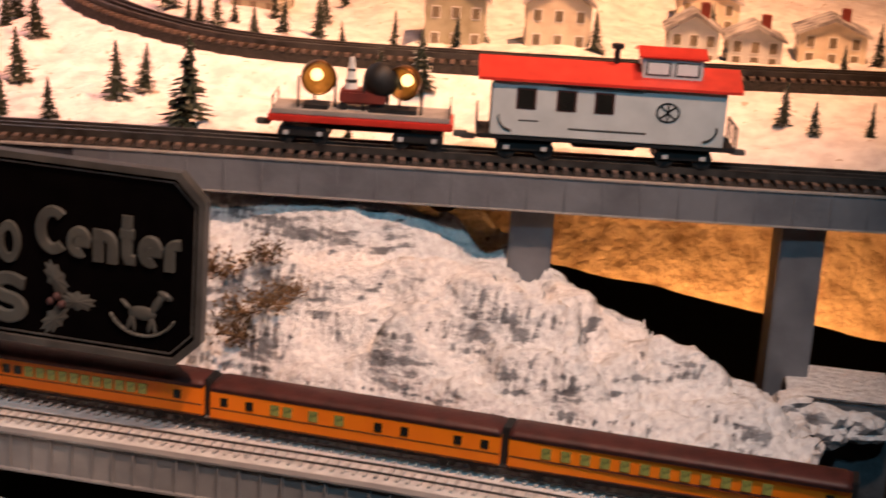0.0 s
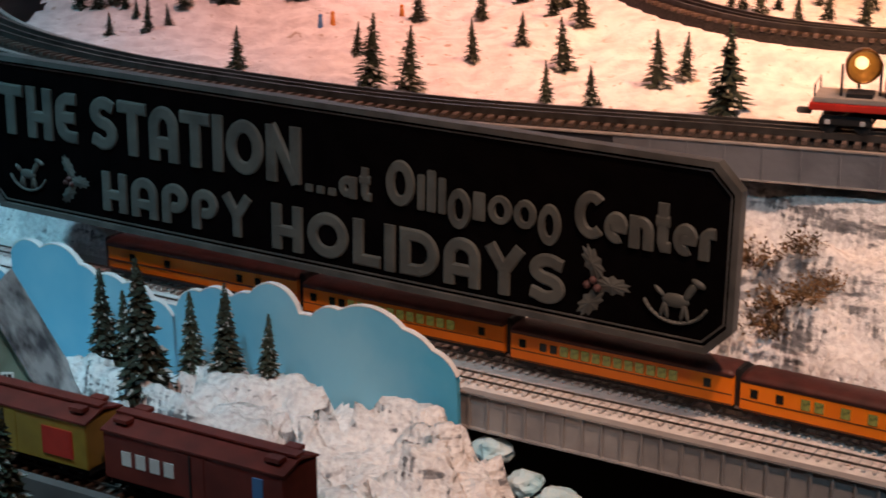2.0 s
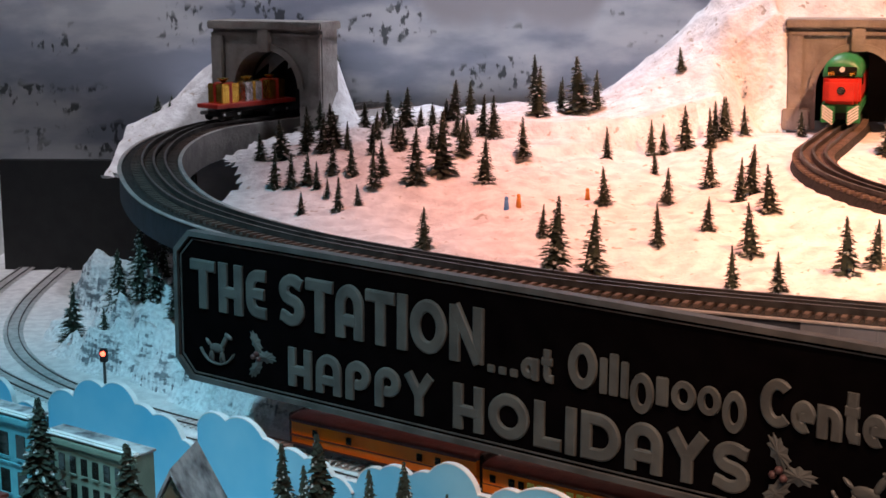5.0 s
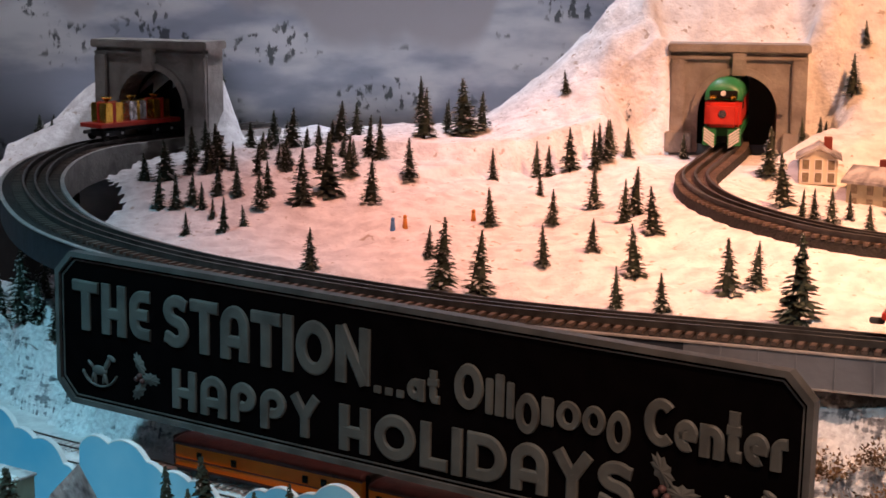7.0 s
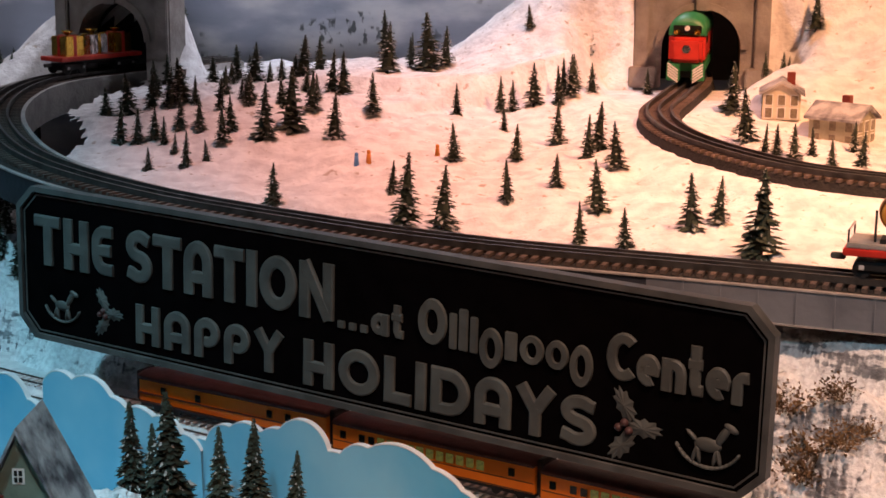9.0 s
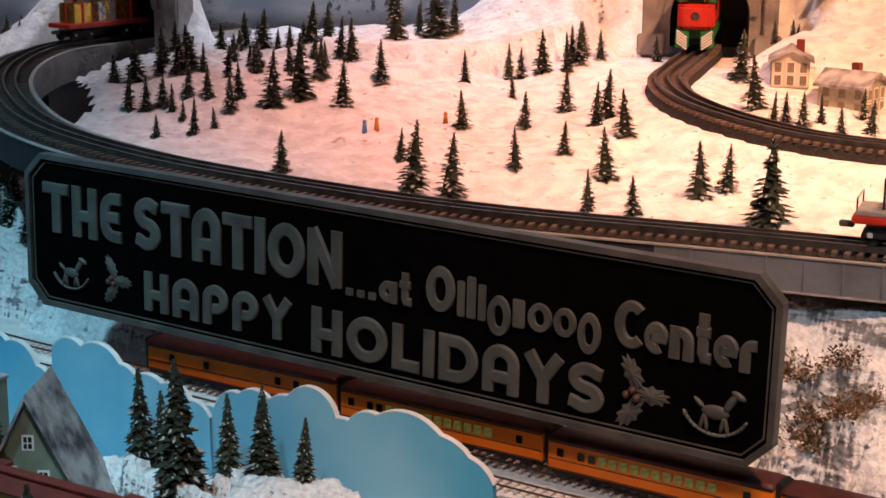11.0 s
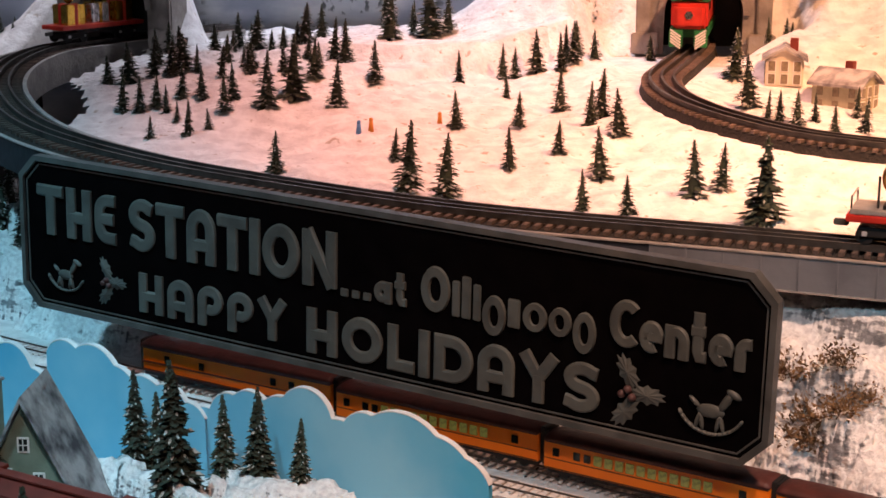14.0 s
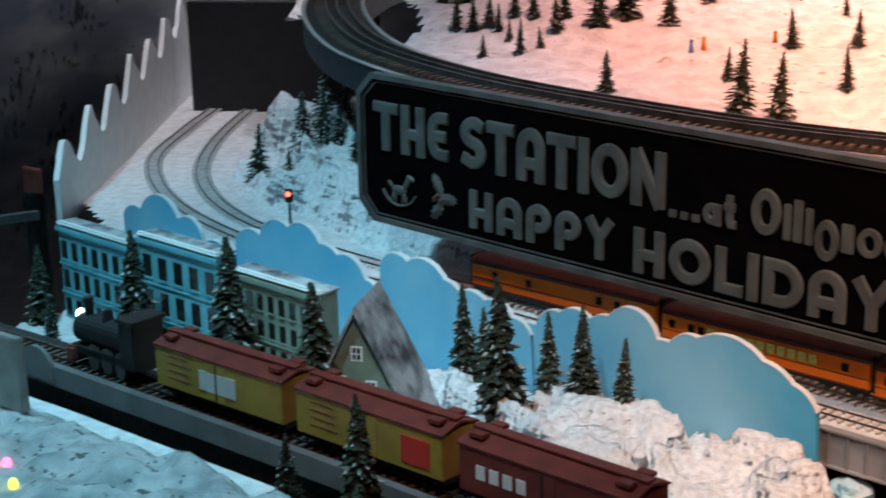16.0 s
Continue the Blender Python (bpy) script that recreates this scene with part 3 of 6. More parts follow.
part("bed", sweep([(-0.034, -0.02), (0.034, -0.02), (0.028, -0.001), (-0.028, -0.001)], REAR_LINE), BALLAST, rb)
lb = thing("low_bridge", "grey plate girder bridge under the front tracks", "bridge", kind="structure")
LOW = [p for p in HO_FRONT if p.x > 0.075]
part("deck", sweep([(-0.07, -0.008), (0.026, -0.008), (0.026, -0.001), (-0.07, -0.001)], LOW), PALEBED, lb)
part("girder", sweep([(0.026, -0.036), (0.030, -0.036), (0.030, -0.002), (0.026, -0.002)], LOW), GIRDERPALE, lb)
part("top_flange", sweep([(0.024, -0.002), (0.034, -0.002), (0.034, 0.0), (0.024, 0.0)], LOW), GIRDERPALE, lb)
part("bottom_flange", sweep([(0.024, -0.038), (0.034, -0.038), (0.034, -0.036), (0.024, -0.036)], LOW), GIRDERPALE, lb)
bm = bmesh.new()
add_box(bm, -0.0012, 0.0012, 0.030, 0.0325, -0.036, -0.002)
RIB = bpy.data.meshes.new("stiffener")
bm.to_mesh(RIB)
bm.free()
RIB.materials.append(GIRDERPALE)
for p, q in list(zip(LOW, LOW[1:]))[::-2]:
    d = q - p
    ob = new("stiffener", RIB)
    ob.parent = lb
    ob.matrix_local = Matrix.Translation(p) @ Matrix.Rotation(math.atan2(d.y, d.x), 4, "Z")
O_RIB = bpy.data.meshes.new("stiffener")
bm = bmesh.new()
add_box(bm, -0.0010, 0.0010, 0.052, 0.0532, -0.034, 0.0)
bm.to_mesh(O_RIB)
bm.free()
O_RIB.materials.append(GIRDER)
for p, q in list(zip(PLATE, PLATE[1:]))[::3]:
    d = q - p
    ob = new("stiffener", O_RIB)
    ob.parent = bridge
    ob.matrix_local = Matrix.Translation(p) @ Matrix.Rotation(math.atan2(d.y, d.x), 4, "Z")

# ---- the sign ----


def sign():
    tl, tr, bl = Vector((-0.459, 1.836, 0.267)), Vector((0.3043, 1.3457, 0.2522)), Vector((-0.461, 1.836, 0.090))
    u = (tr - tl)
    w = u.length
    u.normalize()
    v = (bl - tl)
    h = v.length
    nrm = u.cross(Vector((0, 0, 1))).normalized()
    up = nrm.cross(u) * -1
    if up.z < 0:
        up = -up
    m = Matrix((( u.x, up.x, nrm.x, tl.x), (u.y, up.y, nrm.y, tl.y), (u.z, up.z, nrm.z, tl.z), (0, 0, 0, 1)))
    th = thing("hanging_sign", "long black sign with chamfered corners and raised grey letters", "sign", m)

    def plate(inset, z0, z1, c):
        pts = [(c, -inset), (w - c, -inset), (w - inset, -c), (w - inset, -h + c), (w - c, -h + inset), (c, -h + inset), (inset, -h + c), (inset, -c)]
        return pts, z0, z1

    def prism(pts, z0, z1):
        bm = bmesh.new()
        a = [bm.verts.new((x, y, z0)) for x, y in pts]
        b = [bm.verts.new((x, y, z1)) for x, y in pts]
        bm.faces.new(a)
        bm.faces.new(b)
        for i in range(len(pts)):
            j = (i + 1) % len(pts)
            bm.faces.new((a[i], a[j], b[j], b[i]))
        return bm

    part("board", prism(*plate(0.003, -0.008, 0.0, 0.024)), SIGNBLACK, th)
    outer, inner = plate(0.0, 0, 0, 0.0235)[0], plate(0.006, 0, 0, 0.027)[0]
    bm = bmesh.new()
    rings = [[bm.verts.new((x, y, z)) for x, y in pts] for pts, z in ((outer, -0.009), (outer, 0.004), (inner, 0.004), (inner, -0.001))]
    for a, b in zip(rings, rings[1:]):
        for i in range(8):
            j = (i + 1) % 8
            bm.faces.new((a[i], a[j], b[j], b[i]))
    part("frame", bm, FRAMEGREY, th)
    inner2, inner3 = plate(0.009, 0, 0, 0.029)[0], plate(0.0105, 0, 0, 0.030)[0]
    bm = bmesh.new()
    rings = [[bm.verts.new((x, y, z)) for x, y in pts] for pts, z in ((inner2, 0.0002), (inner2, 0.0012), (inner3, 0.0012), (inner3, 0.0002))]
    for a, b in zip(rings, rings[1:]):
        for i in range(8):
            j = (i + 1) % 8
            bm.faces.new((a[i], a[j], b[j], b[i]))
    part("inner_line", bm, FRAMEGREY, th)

    def arc(cx, cy, rx, ry, a0, a1, n=14):
        return [(cx + rx * math.cos(radians(a0 + (a1 - a0) * i / n)), cy + ry * math.sin(radians(a0 + (a1 - a0) * i / n))) for i in range(n + 1)]

    k = 0.14
    # width, then the centre lines of the strokes of each heavy rounded letter, one unit high
    GLYPHS = {
        "T": (0.84, [[(0.0, 0.87), (0.84, 0.87)], [(0.42, 0.0), (0.42, 0.80)]]),
        "H": (0.80, [[(k, 0.0), (k, 1.0)], [(0.66, 0.0), (0.66, 1.0)], [(k, 0.42), (0.66, 0.42)]]),
        "E": (0.66, [[(0.66, 0.87), (0.46, 0.87), *arc(0.40, 0.63, 0.26, 0.24, 90, 180, 6), *arc(0.40, 0.37, 0.26, 0.24, 180, 270, 6), (0.66, 0.13)], [(0.2, 0.50), (0.60, 0.50)]]),
        "S": (0.78, [[(0.72, 0.80), *arc(0.42, 0.69, 0.27, 0.19, 45, 250, 12), *arc(0.38, 0.31, 0.27, 0.19, 70, -135, 12), (0.06, 0.20)]]),
        "A": (0.84, [[(k, 0.0), *arc(0.42, 0.60, 0.28, 0.28, 180, 0, 12), (0.70, 0.0)], [(0.2, 0.33), (0.64, 0.33)]]),
        "I": (0.28, [[(k, 0.0), (k, 1.0)]]),
        "O": (1.04, [arc(0.52, 0.5, 0.37, 0.37, 0, 360, 28)]),
        "N": (0.92, [[(k, 0.0), (k, 0.98)], [(0.78, 0.02), (0.78, 1.0)], [(0.12, 0.98), (0.80, 0.02)]]),
        "P": (0.80, [[(k, 0.0), *arc(0.40, 0.64, 0.26, 0.24, 180, -110, 16)]]),
        "Y": (0.86, [[(0.10, 1.0), (0.43, 0.50), (0.76, 1.0)], [(0.43, 0.0), (0.43, 0.56)]]),
        "L": (0.66, [[(k, 1.0), (k, 0.13), (0.66, 0.13)]]),
        "D": (0.92, [[(k, 0.5), (k, 0.87), (0.40, 0.87), *arc(0.42, 0.5, 0.36, 0.37, 84, -84, 14), (0.40, 0.13), (k, 0.13), (k, 0.5)]]),
        "C": (0.84, [arc(0.50, 0.5, 0.36, 0.37, 48, 312, 20)]),
        "a": (0.66, [arc(0.32, 0.32, 0.19, 0.20, 0, 360, 18), [(0.54, 0.0), (0.54, 0.64)]]),
        "t": (0.46, [[(0.20, 0.98), (0.20, 0.22), (0.26, 0.12), (0.44, 0.12)], [(0.02, 0.62), (0.40, 0.62)]]),
        "e": (0.66, [[(0.14, 0.34), (0.50, 0.34), *arc(0.33, 0.33, 0.20, 0.21, 20, 300, 16)]]),
        "n": (0.68, [[(k, 0.0), (k, 0.64)], [(k, 0.34), *arc(0.34, 0.34, 0.20, 0.19, 170, 0, 10), (0.54, 0.0)]]),
        "r": (0.44, [[(k, 0.0), (k, 0.40), *arc(0.34, 0.38, 0.20, 0.15, 170, 80, 6), (0.44, 0.53)]]),
    }

    def raised(lines, at, base, sx, sy, half, high):
        """Bevelled ribs along the strokes of one letter, each a hair higher than the last."""
        bm = bmesh.new()
        for n, line in enumerate(lines):
            pts = [Vector((x * sx, y * sy)) for x, y in line]
            loop = (pts[0] - pts[-1]).length < 1e-5
            rows = []
            for i, p in enumerate(pts):
                a = pts[i] - pts[i - 1] if i else (pts[-1] - pts[-2] if loop else pts[1] - pts[0])
                b = pts[i + 1] - pts[i] if i + 1 < len(pts) else (pts[1] - pts[0] if loop else a)
                d = a.normalized() + b.normalized()
                d.normalize()
                side = Vector((-d.y, d.x)) * half / max(0.55, d.dot(b.normalized()))
                rows.append([bm.verts.new((at + p.x + side.x * q, base + p.y + side.y * q, z)) for q, z in ((-1, 0.0), (-0.97, high * 0.7), (-0.70, high + n * 0.0002), (0.70, high + n * 0.0002), (0.97, high * 0.7), (1, 0.0))])
            for a, b in zip(rows, rows[1:]):
                for i in range(5):
                    bm.faces.new((a[i], a[i + 1], b[i + 1], b[i]))
            if not loop:
                bm.faces.new(rows[0])
                bm.faces.new(rows[-1])
        part("letter", bm, SIGNGREY, th)

    def reach(u):
        """Place along the board of a mark set out at u on a plan 0.8838 long that recedes less."""
        f = 0.7756 * u / (0.8838 - 0.2244 * u)
        return w * f / (f + 0.7329 * (1 - f)), 1 - 0.055 * f

    def word(text, u0, u1, v0, v1, gap=0.12):
        """Raised letters from u0 to u1 along the board, capitals from v0 up to v1."""
        (u0, k0), (u1, k1) = reach(u0), reach(u1)
        v0, v1 = v0 * (k0 + k1) / 2, v1 * (k0 + k1) / 2
        gs = [GLYPHS[c] for c in text]
        sy = v1 - v0
        sx = (u1 - u0) / (sum(g[0] for g in gs) + gap * (len(gs) - 1))
        at = u0
        for wide, lines in gs:
            raised(lines, at, v0, sx, sy, 0.5 * (sx + sy) * k * 0.92, 0.0032)
            at += (wide + gap) * sx

    word("THE", 0.0246, 0.1344, -0.089, -0.0312)
    word("STATION", 0.1529, 0.4187, -0.0905, -0.0300, 0.08)
    word("at", 0.4638, 0.5018, -0.095, -0.060)
    word("Center", 0.7219, 0.8613, -0.0955, -0.0460, 0.06)
    word("HAPPY", 0.1641, 0.3578, -0.1586, -0.1141)
    word("HOLIDAYS", 0.3818, 0.7147, -0.1655, -0.1160, 0.08)
    for i in range(3):
        part("dot", box(reach(0.4242 + 0.0135 * i)[0], reach(0.4330 + 0.0135 * i)[0], -0.0935, -0.0855, 0, 0.003, 0.0008), SIGNGREY, th)
    # a trade name, drawn as plain raised shapes of its letters' sizes
    at = reach(0.5184)[0]
    fit = reach(0.700)[0] - at
    fit /= 0.182
    for wd, lo, hi in ((0.036, -0.0955, -0.047), (0.011, -0.0955, -0.058), (0.013, -0.0955, -0.052), (0.011, -0.0955, -0.058), (0.028, -0.108, -0.066), (0.017, -0.0955, -0.066), (0.028, -0.0955, -0.066), (0.026, -0.0955, -0.066), (0.026, -0.108, -0.066)):
        wd, lo, hi = wd * fit, lo * 0.965, hi * 0.965
        if wd < 0.02:
            part("bar", box(at, at + wd * 0.78, lo, hi, 0, 0.003, 0.0012), SIGNGREY, th)
        else:
            bm = bmesh.new()
            cx, cy, rx, ry = at + wd * 0.44, (lo + hi) / 2, wd * 0.46, (hi - lo) / 2
            rows = [[bm.verts.new((cx + rx * k * math.cos(2 * math.pi * i / 20), cy + ry * (k if k > 0.9 else k + 0.12) * math.sin(2 * math.pi * i / 20), z)) for i in range(20)] for k, z in ((1.0, 0.0), (0.95, 0.003), (0.44, 0.003), (0.40, 0.0))]
            for a, b in zip(rows, rows[1:]):
                for i in range(20):
                    bm.faces.new((a[i], a[(i + 1) % 20], b[(i + 1) % 20], b[i]))
            part("ring", bm, SIGNGREY, th)
        at += wd * 0.98

    def horse(u0, v0, k, flip):
        bm = bmesh.new()

        def blob(x, y, rx, ry, turn=0):
            r = bmesh.ops.create_uvsphere(bm, u_segments=12, v_segments=6, radius=1)
            rot = Matrix.Rotation(radians(turn), 3, "Z")
            for v in r["verts"]:
                p = rot @ Vector((v.co.x * rx, v.co.y * ry, 0))
                v.co = Vector((u0 + flip * (x + p.x) * k, v0 + (y + p.y) * k, 0.001 + v.co.z * 0.0025))
        blob(0, 0.52, 0.30, 0.15)
        blob(0.30, 0.75, 0.09, 0.26, -30)
        blob(0.46, 0.93, 0.17, 0.08, -25)
        blob(-0.34, 0.66, 0.16, 0.05, -40)
        for x, t in ((0.24, 14), (0.16, -10), (-0.18, 10), (-0.26, -14)):
            blob(x, 0.30, 0.045, 0.20, t)
        for i in range(15):
            a = radians(-150 + i * 120 / 14)
            blob(0.72 * math.cos(a), 0.72 + 0.66 * math.sin(a), 0.085, 0.04, math.degrees(a) + 90)
        part("rocking_horse", bm, SIGNGREY, th, "pale raised rocking horse ornament", True)

    horse(reach(0.061)[0], -0.154, 0.040, 1)
    horse(reach(0.826)[0], -0.157, 0.046, 1)

    def holly(u0, v0, k):
        bm = bmesh.new()
        for cx, cy, t in ((0.0, 0.32, 120), (0.35, 0.0, 0), (-0.02, -0.34, 230)):
            rot = Matrix.Rotation(radians(t), 3, "Z")
            pts = []
            for i in range(20):
                a = 2 * math.pi * i / 20
                r = 1.0 if i % 2 else 0.72
                pts.append(rot @ Vector((0.34 * r * math.cos(a), 0.17 * r * math.sin(a), 0)) + Vector((cx, cy, 0)))
            low = [bm.verts.new((u0 + p.x * k, v0 + p.y * k, 0.0004)) for p in pts]
            mid = bm.verts.new((u0 + cx * k, v0 + cy * k, 0.003))
            for a, b in zip(low, low[1:] + low[:1]):
                bm.faces.new((a, b, mid))
        part("holly_leaves", bm, SIGNGREY, th, "pale raised holly leaves")
        bm = bmesh.new()
        for x, y in ((0.02, 0.04), (0.10, -0.08), (-0.08, -0.05)):
            bmesh.ops.create_uvsphere(bm, u_segments=10, v_segments=6, radius=0.07 * k, matrix=Matrix.Translation((u0 + x * k, v0 + y * k, 0.002)))
        part("holly_berries", bm, HOLLYRED, th, "dull red berries", True)

    holly(reach(0.118)[0], -0.131, 0.046)
    holly(reach(0.742)[0], -0.131, 0.058)
    return th


sign()

# ---- model rolling stock ----


def along(path, s, step):
    """Pose on a path, s metres from its start."""
    i = max(0, min(int(s / step), len(path) - 2))
    d = path[i + 1] - path[i]
    p = path[i] + d * (s / step - i)
    return Matrix.Translation(p) @ Matrix.Rotation(math.atan2(d.y, d.x), 4, "Z")


def chord(path, a, b):
    """Pose of a car that stands on a path from index a to index b, facing along it."""
    p, q = path[a], path[b]
    d = q - p
    return Matrix.Translation((p + q) / 2) @ Matrix.Rotation(math.atan2(d.y, d.x), 4, "Z")


def index_at(path, x):
    return next(i for i, p in enumerate(path) if p.x < x)


def shared(name, bm, mat):
    me = bpy.data.meshes.new(name)
    bmesh.ops.recalc_face_normals(bm, faces=bm.faces)
    bm.to_mesh(me)
    bm.free()
    me.materials.append(mat)
    return me


def piece(name, me, parent, m):
    ob = new(name, me)
    ob.parent = parent
    ob.matrix_local = m
    return ob


def rounded_roof(l, half, z0, z1, end=0.0):
    """An arched roof along x; its ends may slope down."""
    bm = bmesh.new()
    rows = []
    xs = [(-l, 1), (-l + 0.006, 1), (l - 0.006, 1), (l, 1)]
    for x, _ in xs:
        row = []
        for i in range(11):
            a = math.pi * i / 10
            k = 1.0
            if abs(x) == l:
                k = 1.0 - end
            row.append(bm.verts.new((x, half * math.cos(a), z0 + (z1 - z0) * (math.sin(a) ** 0.7) * k)))
        rows.append(row)
    for a, b in zip(rows, rows[1:]):
        for i in range(10):
            bm.faces.new((a[i], a[i + 1], b[i + 1], b[i]))
        bm.faces.new((a[0], a[10], b[10], b[0]))
    bm.faces.new(rows[0])
    bm.faces.new(rows[-1])
    return bm


def truck(parent, x, gauge, r, axle, mats=(BLACK, CHROME), frame=0.004):
    """A bogie: side frames and two wheelsets under a car."""
    t = part("truck", box(x - axle * 0.72, x + axle * 0.72, -gauge * 0.62, gauge * 0.62, r * 0.8, r * 1.9, frame * 0.3), mats[0], parent)
    for dx in (-axle / 2, axle / 2):
        for s in (-1, 1):
            part("wheel", cyl(r, r, Matrix.Translation((x + dx, s * gauge * 0.5, r)) @ Matrix.Rotation(math.pi / 2, 4, "X"), 0.003, 18), mats[0], t)
            part("journal", box(x + dx - r * 0.28, x + dx + r * 0.28, s * gauge * 0.66 - 0.001, s * gauge * 0.66 + 0.001, r * 1.0, r * 1.5, 0.0004), mats[1], t)
    return t


PANE_LIT = shared("window", box(-0.0043, 0.0043, -0.0006, 0.0006, -0.0044, 0.0044, 0.0003), WINDOW_LIT)
PANE_DARK = shared("window", box(-0.0036, 0.0036, -0.0006, 0.0006, -0.0036, 0.0036, 0.0003), GLASS_DARK)


def passenger_car(length, plan, label, ends=(0, 0)):
    """plan: a mark for each place along the side: L lit, D dark, anything else blank."""
    th = thing("passenger_car", label, "train car", group="passenger train")
    l = length / 2 - 0.0035
    bm = box(-l, l, -0.0165, 0.0165, 0.010, 0.0355, 0.0008)
    for v in bm.verts:
        for side, k in ((-1, ends[0]), (1, ends[1])):
            if k and v.co.x * side > l - 0.02:
                v.co.y *= 0.8
    body = part("body", bm, YELLOW, th)
    part("roof", rounded_roof(l, 0.0172, 0.0352, 0.0418, 0.25), MAROON, th, smooth=True)
    part("underframe", box(-l + 0.002, l - 0.002, -0.013, 0.013, 0.006, 0.011), BLACK, th)
    for z, h in ((0.0195, 0.0007), (0.0340, 0.0008), (0.0108, 0.0008)):
        part("stripe", box(-l + 0.001, l - 0.001, -0.0169, 0.0169, z, z + h), MAROON, th)
    n = len(plan)
    for i, c in enumerate(plan):
        x = -l + 0.008 + (2 * l - 0.016) * (i + 0.5) / n
        for s in (-1, 1):
            if c in "LD":
                piece("window", PANE_LIT if c == "L" else PANE_DARK, th, Matrix.Translation((x, s * 0.0167, 0.0262)))
    for s in (-1, 1):
        part("diaphragm", box(s * l - 0.003 + s * 0.002, s * l + 0.003 + s * 0.002, -0.012, 0.012, 0.010, 0.0405, 0.001), BLACK, th)
        truck(th, s * l * 0.72, 0.0165, 0.0055, 0.028)
    return th


COACH = "D.DD" + "L" * 11 + "..D."
for a, b, plan, label, ends in ((0.800, 0.553, "D..LLLLLLLLLLLL.", "orange toy observation car with lit windows, maroon roof", (1, 0)),
                                (0.553, 0.331, "D.D...D.D..L.L.LL.D.D", "orange toy dining car with scattered windows and a maroon roof", (0, 0)),
                                (0.331, 0.126, COACH[::-1], "orange toy coach with lit windows and a maroon roof", (0, 0)),
                                (0.126, -0.079, COACH[::-1], "orange toy coach with lit windows and a maroon roof", (0, 0)),
                                (-0.079, -0.309, "...D.D.......D...D..", "orange toy baggage car with few dark windows and a maroon roof", (0, 1))):
    ia, ib = index_at(HO_BACK, a), index_at(HO_BACK, b)
    passenger_car((HO_BACK[ib] - HO_BACK[ia]).length, plan, label, ends).matrix_world = chord(HO_BACK, ia, ib) @ pose(0, 0, 0.004) @ Matrix.Diagonal((1, 1.1, 1.14, 1))


